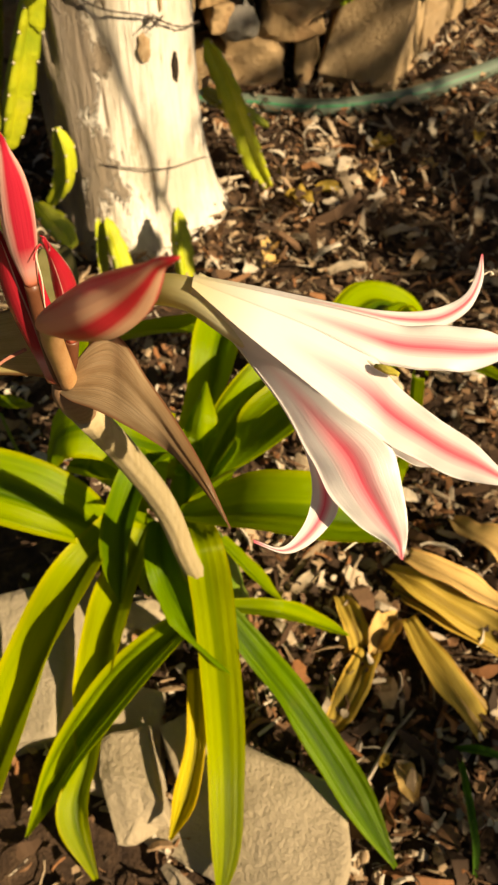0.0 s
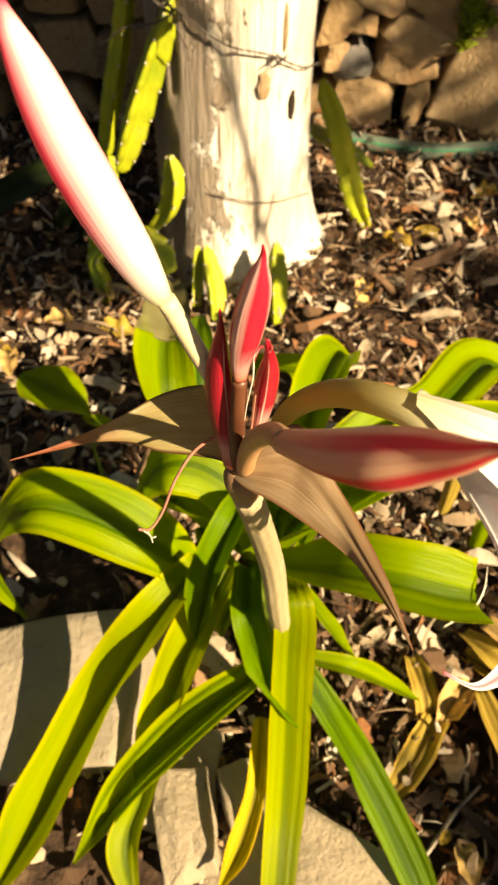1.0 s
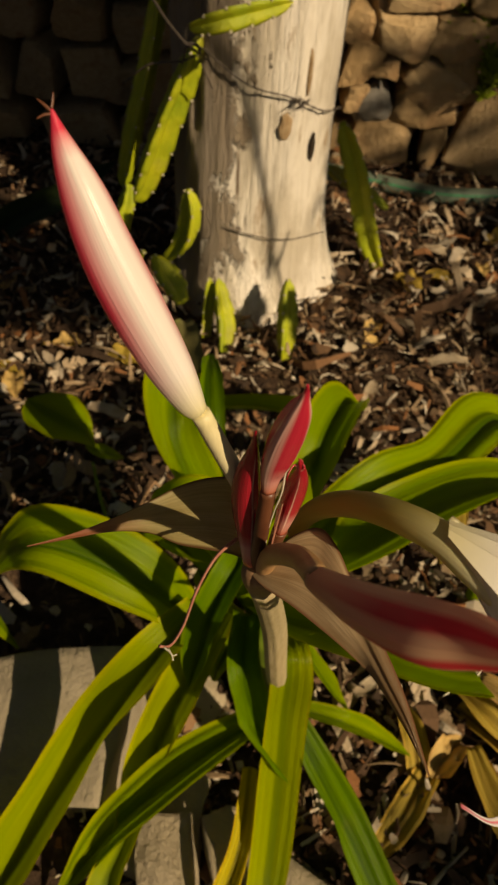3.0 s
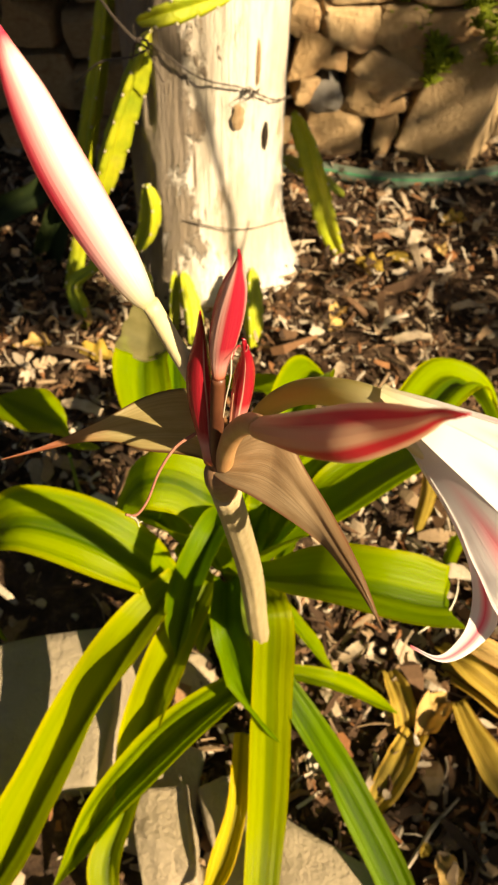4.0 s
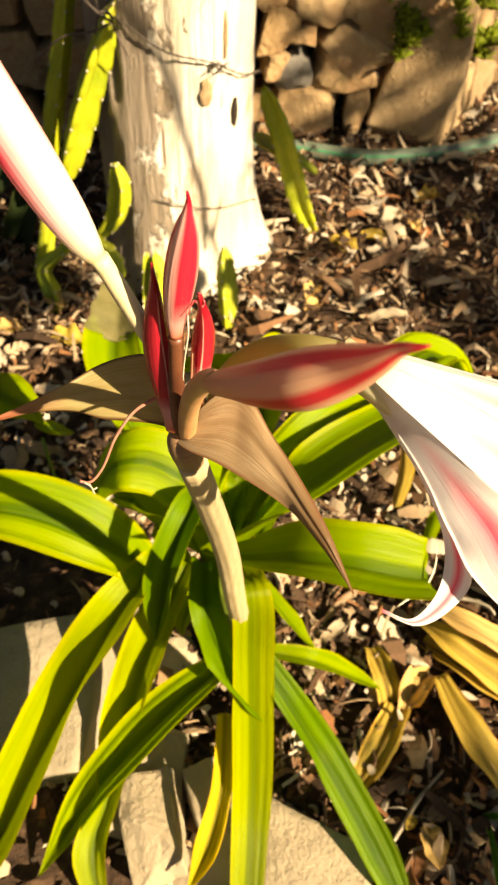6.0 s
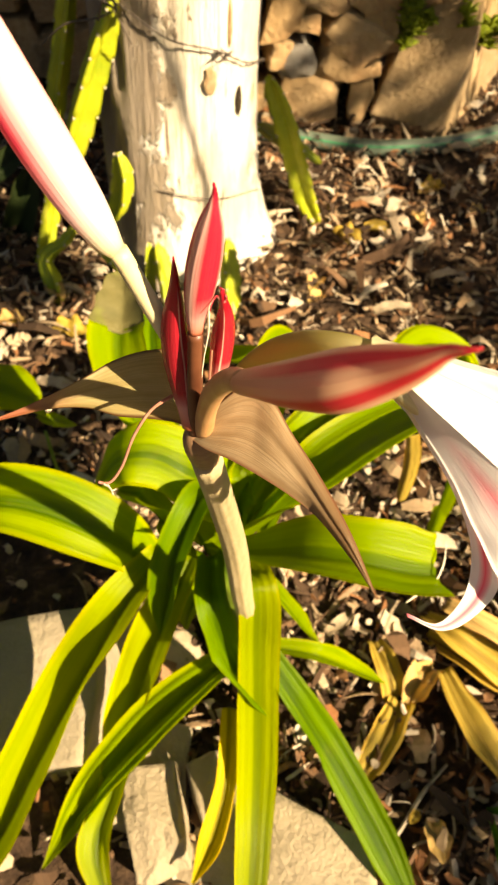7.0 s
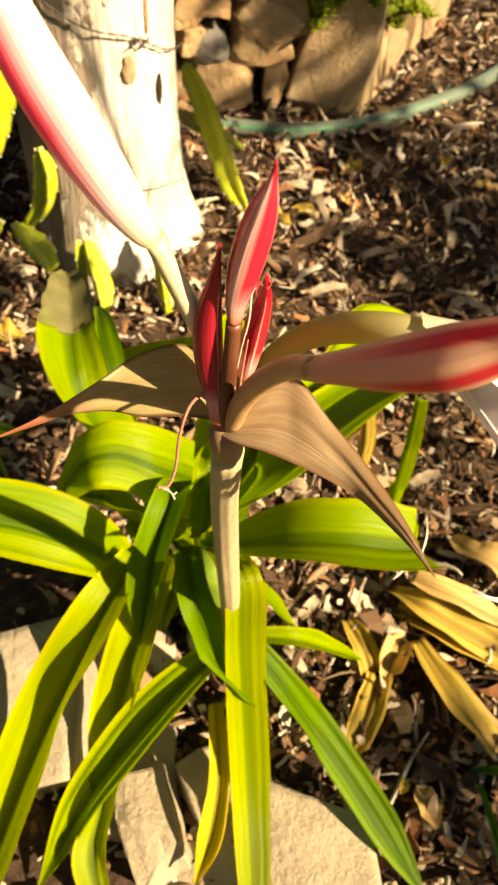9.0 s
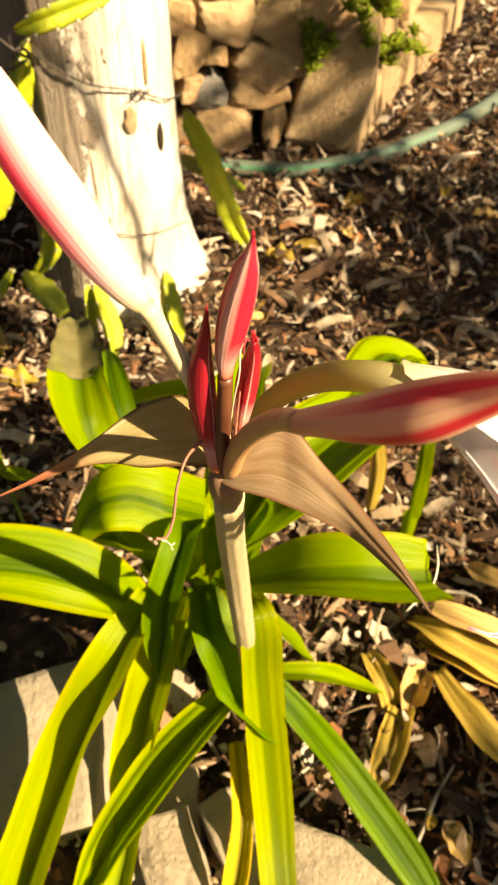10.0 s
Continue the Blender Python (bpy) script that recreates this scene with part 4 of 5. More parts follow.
for k, line in enumerate(([(-0.0431, 0.1464, 0.6384, 0.0007), (-0.0443, 0.1467, 0.6393, 0.0006), (-0.0456, 0.1471, 0.6401, 0.0003)], [(-0.0432, 0.1465, 0.6389, 0.0006), (-0.0431, 0.1475, 0.6400, 0.0005), (-0.0431, 0.1482, 0.6409, 0.0003)], [(-0.0433, 0.1463, 0.6382, 0.0005), (-0.0445, 0.1458, 0.6381, 0.0005), (-0.0455, 0.1452, 0.6377, 0.0003)])):
    part("bristle", tube(line, 8, 8), M_STALK_RED, big)
pink = bud([(0.0083, 0.0957, 0.5851, 0.0047), (0.0111, 0.0910, 0.5899, 0.0059), (0.0157, 0.0848, 0.5961, 0.0080), (0.0217, 0.0787, 0.6032, 0.0094), (0.0267, 0.0751, 0.6089, 0.0072), (0.0300, 0.0710, 0.6148, 0.0038), (0.0318, 0.0690, 0.6184, 0.0018), (0.0331, 0.0676, 0.6199, 0.0010), (0.0344, 0.0670, 0.6208, 0.0003)], M_PINKBUD, "drooping pink bud with deep red stripes",
    [(-0.0004, 0.1275, 0.5340, 0.0050), (0.0007, 0.1220, 0.5481, 0.0050), (0.0029, 0.1130, 0.5645, 0.0049), (0.0062, 0.1040, 0.5775, 0.0047), (0.0087, 0.0950, 0.5859, 0.0047)], M_STALK_PINK, ref=(-0.3, -0.75, 0.6))

# the open flower: a long tube that widens into six tepals
flower = part("flower", tube([(0.0068, 0.1358, 0.5376, 0.0044), (0.0090, 0.1377, 0.5435, 0.0052), (0.0135, 0.1359, 0.5518, 0.0061), (0.0204, 0.1291, 0.5627, 0.0067), (0.0283, 0.1210, 0.5701, 0.0072), (0.0350, 0.1152, 0.5726, 0.0074), (0.0425, 0.1096, 0.5705, 0.0078), (0.0500, 0.1040, 0.5660, 0.0050), (0.0560, 0.1005, 0.5630, 0.0012)], 24, 40, ref=(0, -0.6, 0.8)), M_THROAT, lily, "open white flower with pink stripes")


def tepal(points, out, label="", **more):
    args = dict(up=out, fold=-0.05, thick=0.0005, nu=17, nv=60, wave=0.05, waves=5)
    args.update(more)
    return part("tepal", ribbon(points, **args), M_TEPAL, flower)


OUT = (-0.1, -0.7, 0.65)
TOP = [(0.0352, 0.1170, 0.5771, 0.0001), (0.0465, 0.1168, 0.5739, 0.0001), (0.0589, 0.1161, 0.5703, 0.0001), (0.0714, 0.1139, 0.5681, 0.0001), (0.0813, 0.1124, 0.5676, 0.0001), (0.0888, 0.1125, 0.5682, 0.0001), (0.0946, 0.1146, 0.5700, 0.0001), (0.0974, 0.1183, 0.5731, 0.0001), (0.0986, 0.1212, 0.5753, 0.0001)]
SEAM_AB = [(0.0349, 0.1158, 0.5775, 0.0001), (0.0463, 0.1137, 0.5753, 0.0001), (0.0583, 0.1121, 0.5723, 0.0001), (0.0682, 0.1111, 0.5696, 0.0001)]
SEAM_BC = [(0.0347, 0.1145, 0.5777, 0.0001), (0.0460, 0.1096, 0.5753, 0.0001), (0.0574, 0.1050, 0.5725, 0.0001), (0.0711, 0.0989, 0.5681, 0.0001)]
SEAM_CD = [(0.0344, 0.1127, 0.5776, 0.0001), (0.0432, 0.1043, 0.5737, 0.0001), (0.0531, 0.0967, 0.5688, 0.0001), (0.0630, 0.0895, 0.5636, 0.0001), (0.0728, 0.0830, 0.5586, 0.0001)]
LEFT = [(0.0341, 0.1130, 0.5752, 0.0001), (0.0410, 0.1074, 0.5695, 0.0001), (0.0466, 0.1019, 0.5639, 0.0001), (0.0528, 0.0952, 0.5572, 0.0001), (0.0574, 0.0865, 0.5509, 0.0001), (0.0617, 0.0782, 0.5468, 0.0001), (0.0670, 0.0718, 0.5447, 0.0001), (0.0722, 0.0671, 0.5440, 0.0001), (0.0742, 0.0643, 0.5432, 0.0001)]
def petal(first, second, bulge, seed):
    return part("tepal", strip(first, second, OUT, bulge, ruffle=0.14, seed=seed, overlap=0.025), M_TEPAL, flower)


petal(TOP, SEAM_AB + [(0.0783, 0.1095, 0.5665, 0.0001), (0.0882, 0.1084, 0.5662, 0.0001), (0.0947, 0.1110, 0.5686, 0.0001), (0.0985, 0.1163, 0.5716, 0.0001), (0.0990, 0.1212, 0.5753, 0.0001)], 0.06, 40)
petal(SEAM_AB + [(0.0792, 0.1086, 0.5677, 0.0001), (0.0897, 0.1062, 0.5684, 0.0001), (0.0977, 0.1037, 0.5683, 0.0001), (0.1055, 0.1002, 0.5674, 0.0001)], SEAM_BC + [(0.0760, 0.0977, 0.5662, 0.0001), (0.0845, 0.0969, 0.5648, 0.0001), (0.0932, 0.0971, 0.5642, 0.0001), (0.1055, 0.0999, 0.5671, 0.0001)], 0.05, 41)
petal(SEAM_BC + [(0.0750, 0.0928, 0.5661, 0.0001), (0.0822, 0.0859, 0.5632, 0.0001), (0.0893, 0.0801, 0.5612, 0.0001), (0.0965, 0.0716, 0.5577, 0.0001)], SEAM_CD + [(0.0783, 0.0795, 0.5575, 0.0001), (0.0845, 0.0753, 0.5566, 0.0001), (0.0907, 0.0728, 0.5570, 0.0001), (0.0964, 0.0712, 0.5574, 0.0001)], 0.04, 42)
petal(SEAM_CD + [(0.0746, 0.0782, 0.5545, 0.0001), (0.0759, 0.0728, 0.5498, 0.0001), (0.0758, 0.0681, 0.5463, 0.0001), (0.0745, 0.0643, 0.5433, 0.0001)], LEFT, 0.07, 43)
petal([(0.0349, 0.1146, 0.5740, 0.0001), (0.0434, 0.1081, 0.5665, 0.0001), (0.0504, 0.1029, 0.5598, 0.0001), (0.0586, 0.0941, 0.5511, 0.0001), (0.0632, 0.0847, 0.5442, 0.0001), (0.0635, 0.0792, 0.5401, 0.0001), (0.0590, 0.0748, 0.5365, 0.0001), (0.0519, 0.0724, 0.5343, 0.0001), (0.0445, 0.0749, 0.5357, 0.0001)], [(0.0341, 0.1132, 0.5748, 0.0001), (0.0410, 0.1082, 0.5682, 0.0001), (0.0467, 0.1033, 0.5617, 0.0001), (0.0531, 0.0969, 0.5541, 0.0001), (0.0577, 0.0881, 0.5465, 0.0001), (0.0579, 0.0816, 0.5416, 0.0001), (0.0550, 0.0765, 0.5375, 0.0001), (0.0505, 0.0737, 0.5351, 0.0001), (0.0443, 0.0755, 0.5362, 0.0001)], 0.05, 44)
tepal([(0.0344, 0.1180, 0.5740, 0.0058), (0.0487, 0.1119, 0.5640, 0.0113), (0.0650, 0.1040, 0.5527, 0.0130), (0.0794, 0.0964, 0.5440, 0.0106), (0.0875, 0.0922, 0.5388, 0.0053), (0.0907, 0.0915, 0.5360, 0.0007)], (0.3, 0.7, -0.5), seed=46, fold=0.14)
part("stamen", tube([(0.0599, 0.1043, 0.5689, 0.0006), (0.0699, 0.0983, 0.5675, 0.0006), (0.0717, 0.0963, 0.5674, 0.0005)], 8, 10), M_PALE, flower)
part("anther", tube([(0.0710, 0.0960, 0.5684, 0.0009), (0.0730, 0.0942, 0.5690, 0.0018), (0.0754, 0.0932, 0.5684, 0.0010)], 10, 10), M_ANTHER, flower, "yellow pollen-covered anther")
part("style", tube([(0.0965, 0.1188, 0.5696, 0.0005), (0.0987, 0.1188, 0.5710, 0.0006), (0.1007, 0.1187, 0.5723, 0.0005), (0.1011, 0.1181, 0.5718, 0.0010)], 8, 12), M_PALE, flower)

part("spent_style", tube([(-0.0076, 0.1243, 0.5508, 0.0010), (-0.0115, 0.1172, 0.5540, 0.0008), (-0.0145, 0.1066, 0.5569, 0.0007), (-0.0162, 0.0970, 0.5579, 0.0006), (-0.0180, 0.0924, 0.5593, 0.0006), (-0.0197, 0.0914, 0.5610, 0.0006)], 10, 26), M_STYLE, lily, "withered pinkish style hanging over the bract")
for k, line in enumerate(([(-0.0189, 0.0916, 0.5603, 0.0005), (-0.0174, 0.0907, 0.5600, 0.0003), (-0.0167, 0.0894, 0.5594, 0.0002)], [(-0.0180, 0.0914, 0.5602, 0.0005), (-0.0170, 0.0904, 0.5596, 0.0003), (-0.0162, 0.0906, 0.5599, 0.0002)])):
    part("fray", tube(line, 6, 8), M_PALE, lily)
part("spent_style", tube([(-0.0002, 0.1248, 0.5440, 0.0003), (-0.0006, 0.1243, 0.5528, 0.0003), (0.0003, 0.1236, 0.5641, 0.0003), (0.0015, 0.1233, 0.5725, 0.0004), (0.0018, 0.1233, 0.5795, 0.0004), (0.0026, 0.1230, 0.5812, 0.0002)], 8, 26), M_PALE, lily, "pale withered filament between the buds")


for line_ in ([(0.0006, 0.1262, 0.5420, 0.0004), (0.0014, 0.1268, 0.5540, 0.0005), (0.0021, 0.1262, 0.5640, 0.0003)],):
    part("filament", tube(line_, 6, 16), M_STYLE, lily)
for line_ in ([(0.0040, 0.1239, 0.5805, 0.0006), (0.0032, 0.1233, 0.5819, 0.0005), (0.0023, 0.1218, 0.5813, 0.0004), (0.0019, 0.1205, 0.5802, 0.0002)], [(0.0044, 0.1237, 0.5816, 0.0006), (0.0046, 0.1231, 0.5837, 0.0005), (0.0038, 0.1230, 0.5843, 0.0002)], [(0.0047, 0.1235, 0.5801, 0.0006), (0.0053, 0.1231, 0.5818, 0.0005), (0.0048, 0.1234, 0.5827, 0.0002)]):
    part("fray", tube(line_, 6, 10), M_REDBUD, lily)


# ---- cactus ----
def cactus_stem(points, parent, turn=0.0, waves=7):
    """A three-winged stem with a scalloped margin."""
    line = smooth_line(points, 54)
    pos, wid = line[:, :3], line[:, 3]
    tan = np.gradient(pos, axis=0)
    tan /= np.linalg.norm(tan, axis=1)[:, None]
    a0 = np.array([math.cos(radians(turn)), math.sin(radians(turn)), 0.1])
    n, verts, faces = 24, [], []
    tips = []
    for j in range(54):
        v = j / 53
        a0 = a0 - tan[j] * np.dot(a0, tan[j])
        a0 /= np.linalg.norm(a0)
        b0 = np.cross(tan[j], a0)
        end = min(1.0, (v * 18 + 0.35), ((1 - v) * 9 + 0.25)) ** 0.7
        scallop = 1 - 0.2 * ((v * waves) % 1.0)
        for i in range(n):
            th = 2 * math.pi * i / n
            wing = max(0.0, math.cos(1.5 * ((th + math.pi / 3) % (2 * math.pi / 3) - math.pi / 3))) ** 4
            r = wid[j] / 2 * end * (0.22 + 0.78 * wing * scallop)
            verts.append(pos[j] + a0 * math.cos(th) * r + b0 * math.sin(th) * r)
        if int(v * waves) != int((v + 1 / 53) * waves):
            for w in range(3):
                th = 2 * math.pi * w / 3
                tips.append(pos[j] + (a0 * math.cos(th) + b0 * math.sin(th)) * wid[j] / 2 * end * 0.9)
    for j in range(53):
        for i in range(n):
            faces.append((j * n + i, j * n + (i + 1) % n, (j + 1) * n + (i + 1) % n, (j + 1) * n + i))
    faces += [tuple(range(n))[::-1], tuple(53 * n + i for i in range(n))]
    ob = part("stem", mesh_from("stem", verts, faces), M_CACTUS, parent)
    for k, t in enumerate(tips):
        bm = bmesh.new()
        bmesh.ops.create_icosphere(bm, subdivisions=1, radius=0.0021)
        bmesh.ops.translate(bm, verts=bm.verts, vec=Vector(t))
        part("areole", bm, M_AREOLE, ob)
    return ob


cactus = thing("climbing_cactus", (-0.2, 0.92, 0), "yellow-green climbing cactus with winged stems tied to a post", "cactus")
cactus_stem([(-0.2133, 0.9000, 0.1607, 0.0234), (-0.1961, 0.9000, 0.2035, 0.0437), (-0.1616, 0.9000, 0.2882, 0.0435), (-0.1341, 0.9000, 0.3495, 0.0372), (-0.1177, 0.9000, 0.3821, 0.0193)], cactus, 10, 8)
cactus_stem([(-0.2500, 0.9800, 0.1341, 0.0252), (-0.2311, 0.9800, 0.2087, 0.0349), (-0.2041, 0.9800, 0.3014, 0.0339), (-0.1849, 0.9800, 0.3816, 0.0303), (-0.1698, 0.9800, 0.4463, 0.0260)], cactus, 40, 9)
cactus_stem([(-0.2866, 0.8600, -0.0455, 0.0213), (-0.2795, 0.9000, -0.0099, 0.0301), (-0.2655, 0.9300, 0.0436, 0.0312), (-0.2480, 0.9500, 0.1009, 0.0320), (-0.2385, 0.9700, 0.1450, 0.0281)], cactus, 0, 7)
cactus_stem([(-0.2385, 0.8200, -0.0072, 0.0168), (-0.2415, 0.8300, 0.0270, 0.0330), (-0.2525, 0.8500, 0.0516, 0.0279), (-0.2227, 0.8600, 0.0762, 0.0211), (-0.1998, 0.8700, 0.1043, 0.0112)], cactus, 60, 4)
cactus_stem([(-0.1681, 0.8600, 0.0994, 0.0159), (-0.1418, 0.8550, 0.1322, 0.0340), (-0.1307, 0.8550, 0.1762, 0.0358), (-0.1351, 0.8600, 0.2095, 0.0189)], cactus, 30, 4)
cactus_stem([(-0.1188, 0.7900, 0.4245, 0.0112), (-0.0904, 0.7900, 0.4334, 0.0267), (-0.0523, 0.8000, 0.4419, 0.0255), (-0.0198, 0.8100, 0.4486, 0.0122)], cactus, 90, 5)
cactus_stem([(-0.1076, 0.8150, 0.0028, 0.0166), (-0.1061, 0.8300, 0.0380, 0.0212), (-0.1043, 0.8450, 0.0863, 0.0159)], cactus, 0, 4)
cactus_stem([(-0.0778, 0.7900, 0.0002, 0.0245), (-0.0796, 0.8100, 0.0359, 0.0370), (-0.0866, 0.8250, 0.0637, 0.0318), (-0.0932, 0.8450, 0.0872, 0.0174)], cactus, 20, 4)
cactus_stem([(0.0097, 0.7850, 0.0016, 0.0227), (0.0082, 0.8000, 0.0413, 0.0365), (0.0053, 0.8200, 0.0749, 0.0345), (0.0045, 0.8400, 0.1010, 0.0156)], cactus, 20, 5)
cactus2 = thing("climbing_cactus", (0.12, 1.03, 0), "green winged cactus stem rooted in mulch beside the post", "cactus")
cactus_stem([(0.1533, 1.0300, -0.0015, 0.0204), (0.1319, 1.0350, 0.0420, 0.0415), (0.1100, 1.0400, 0.1059, 0.0449), (0.0861, 1.0450, 0.1726, 0.0428), (0.0600, 1.0500, 0.2258, 0.0316)], cactus2, 80, 9)
cactus_stem([(0.1535, 1.0800, 0.0776, 0.0108), (0.1218, 1.0800, 0.0975, 0.0267), (0.0738, 1.0800, 0.1219, 0.0296), (0.0486, 1.0800, 0.1403, 0.0223)], cactus2, 20, 4)


agave = thing("agave", (-0.36, 1.0, 0), "strap-leaved agave with shade put into its dark green", "plant")
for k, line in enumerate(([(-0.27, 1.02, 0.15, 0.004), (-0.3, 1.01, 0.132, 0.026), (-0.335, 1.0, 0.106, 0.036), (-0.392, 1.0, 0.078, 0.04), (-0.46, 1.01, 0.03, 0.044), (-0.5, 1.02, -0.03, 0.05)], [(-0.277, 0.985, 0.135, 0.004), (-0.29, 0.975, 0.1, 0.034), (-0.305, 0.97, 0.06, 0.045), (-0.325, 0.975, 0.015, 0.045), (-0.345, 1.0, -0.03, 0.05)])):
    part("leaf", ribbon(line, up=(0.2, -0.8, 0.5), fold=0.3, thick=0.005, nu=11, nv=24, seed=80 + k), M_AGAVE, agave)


# ---- wires on the post ----
def round_post(angle, z, out=0.004):
    a = radians(angle)
    return (POST.x + (0.108 + out) * math.sin(a), POST.y - (0.108 + out) * math.cos(a), z)


upper = thing("barbed_wire", (-0.06, 0.88, 0.33), "rusty barbed wire strung round the wooden post", "wire")
for ph in (0.0, math.pi):
    pts = []
    for k in range(60):
        a = -42 + 150 * k / 59
        z = 0.342 - 0.00075 * (a + 5) + 0.003 * math.sin(k * 0.3)
        q = Vector(round_post(a, z, 0.003 + 0.0008 * math.cos(k * 1.1 + ph)))
        pts.append((q.x, q.y, q.z + 0.0008 * math.sin(k * 1.1 + ph), 0.0013))
    part("strand", tube(pts, 6, 120), M_WIRE, upper)
part("strand", tube([(-0.2163, 0.9000, 0.3182, 0.0024), (-0.1795, 0.8800, 0.3500, 0.0024), (-0.1405, 0.8700, 0.3607, 0.0026), (-0.1235, 0.8750, 0.3669, 0.0026)], 6, 24), M_WIRE, upper)
part("strand", tube([(-0.1813, 0.9200, 0.4065, 0.0028), (-0.1550, 0.8850, 0.3914, 0.0034), (-0.1329, 0.8680, 0.3786, 0.0034), (-0.1186, 0.8720, 0.3683, 0.0028)], 6, 24), M_WIRE, upper)
part("strand", tube([(-0.1399, 0.8650, 0.3596, 0.0026), (-0.1303, 0.8600, 0.3828, 0.0037), (-0.1210, 0.8600, 0.3821, 0.0037), (-0.1174, 0.8620, 0.3649, 0.0025), (-0.1065, 0.8720, 0.3335, 0.0020)], 6, 24), M_WIRE, upper)
rng = random.Random(8)
for a, z in ((28, 0.319), (34, 0.316), (-36, 0.363)):
    q = Vector(round_post(a, z, 0.006))
    for k in range(4):
        d = Vector((rng.uniform(-1, 1), rng.uniform(-0.6, 0.1), rng.uniform(-0.7, 0.7))).normalized() * 0.014
        part("barb", tube([(*(q - d * 0.4), 0.0018), (*q, 0.002), (*(q + d), 0.001)], 6, 8), M_WIRE, upper)
lower = part("tie_wire", tube([(*round_post(-110 + 16 * k, 0.141 - 0.00001 * (-94 + 16 * k) ** 2 * 0.5 + 0.003 * math.sin(k * 1.3), 0.004 + 0.012 * math.exp(-k / 2.0)), 0.0018) for k in range(13)], 6, 60), M_WIRE)
tagged(lower, "thin dark tie wire round the wooden post", "wire")

# ---- edging stones ----
for k, (x, y, z, sx, sy, sz, rx, ry, turn, round_, rough, lab) in enumerate((
    (-0.176, 0.256, -0.056, 0.19, 0.135, 0.135, 13, -8, 5, 0.14, 0.09, "large stone block half buried in mulch, shade put into its colour"),
    (-0.068, 0.2, -0.068, 0.092, 0.1, 0.11, 14, 6, -14, 0.09, 0.04, "pale squared edging stone under the leaves"),
    (-0.024, 0.158, -0.055, 0.052, 0.095, 0.108, 12, -18, 6, 0.16, 0.06, "narrow upright edging stone"),
    (0.066, 0.108, -0.06, 0.15, 0.105, 0.1, 8, -8, -32, 0.22, 0.12, "rounded tan boulder under the leaves"),
    (0.0, 0.168, -0.06, 0.045, 0.07, 0.1, 8, 0, 20, 0.22, 0.06, "small tan edging stone"),
    (-0.06, 0.285, -0.05, 0.08, 0.05, 0.07, 8, 0, 5, 0.2, 0.1, "small pale stone behind the leaves"),
)):
    ob = part("edging_stone", chipped((sx, sy, sz), 76 if k == 1 else 79, 14, 0.05) if k in (1, 2) else rock((sx, sy, sz), 170 + 3 * k, 16, round_, rough, 7), M_SHADED_STONE if k < 1 else M_STONE)
    ob.matrix_world = pose(x, y, z, rx, ry, turn)
    tagged(ob, lab, "stone", "edging stones")


# ---- litter and small plants ----
def loose(name, points, material, label, category, group="", **more):
    return tagged(part(name, ribbon(points, **more), material), label, category, group)


DEAD = dict(fold=0.25, wave=0.06, waves=2, pleat=0.055, nu=25, nv=24, ragged=0.5)
loose("dead_leaf", [(0.1501, 0.2914, 0.0300, 0.0166), (0.1575, 0.2623, 0.0350, 0.0236), (0.1636, 0.2399, 0.0200, 0.0214)], M_YELLOW, "short cut yellow leaf on mulch", "leaf", "dead leaves", seed=51, twist=(10, -10), **DEAD)
loose("dead_leaf", [(0.1707, 0.2359, 0.0220, 0.0235), (0.1457, 0.1981, 0.0300, 0.0275), (0.1259, 0.1721, 0.0140, 0.0182)], M_YELLOW, "striped straw-yellow leaf piece on mulch", "leaf", "dead leaves", seed=52, twist=(-20, 15), **DEAD)
loose("dead_leaf", [(0.1744, 0.2336, 0.0200, 0.0075), (0.1813, 0.2448, 0.0350, 0.0244), (0.1931, 0.2594, 0.0300, 0.0238), (0.2048, 0.2680, 0.0200, 0.0066)], M_DEAD, "curled tan dry leaf on mulch", "leaf", "dead leaves", seed=66, fold=0.5, wave=0.3, waves=2, thick=0.0008, pleat=0.06, nu=17)
loose("dead_leaf", [(0.2101, 0.2611, 0.0350, 0.0140), (0.2226, 0.2177, 0.0380, 0.0299), (0.2409, 0.1856, 0.0300, 0.0324), (0.2577, 0.1615, 0.0150, 0.0263)], M_YELLOW, "folded yellow leaf lying on mulch", "leaf", "dead leaves", seed=53, twist=(0, 25), **DEAD)
loose("dead_leaf", [(0.2223, 0.2481, 0.0300, 0.0107), (0.2399, 0.2042, 0.0280, 0.0207), (0.2685, 0.1639, 0.0120, 0.0224)], M_DEAD, "narrow dry leaf strip on mulch", "leaf", "dead leaves", seed=67, **DEAD)
loose("dead_leaf", [(0.2037, 0.3180, 0.0300, 0.0148), (0.2246, 0.2904, 0.0450, 0.0284), (0.2548, 0.2691, 0.0350, 0.0337), (0.3009, 0.2414, 0.0200, 0.0358)], M_YELLOW, "long dying yellow leaf on mulch", "leaf", "dead leaves", seed=54, twist=(10, -15), **DEAD)
loose("dead_leaf", [(0.2042, 0.3011, 0.0200, 0.0136), (0.2444, 0.2655, 0.0280, 0.0240), (0.2977, 0.2325, 0.0120, 0.0250)], M_YELLOW, "long dying yellow leaf on mulch", "leaf", "dead leaves", seed=68, twist=(-10, 10), **DEAD)
loose("dead_leaf", [(0.2187, 0.3189, 0.0500, 0.0167), (0.2439, 0.2989, 0.0550, 0.0273), (0.2775, 0.2803, 0.0450, 0.0294), (0.3103, 0.2640, 0.0300, 0.0219)], M_DEAD, "long dry brown leaf on mulch", "leaf", "dead leaves", seed=55, twist=(0, 20), **DEAD)
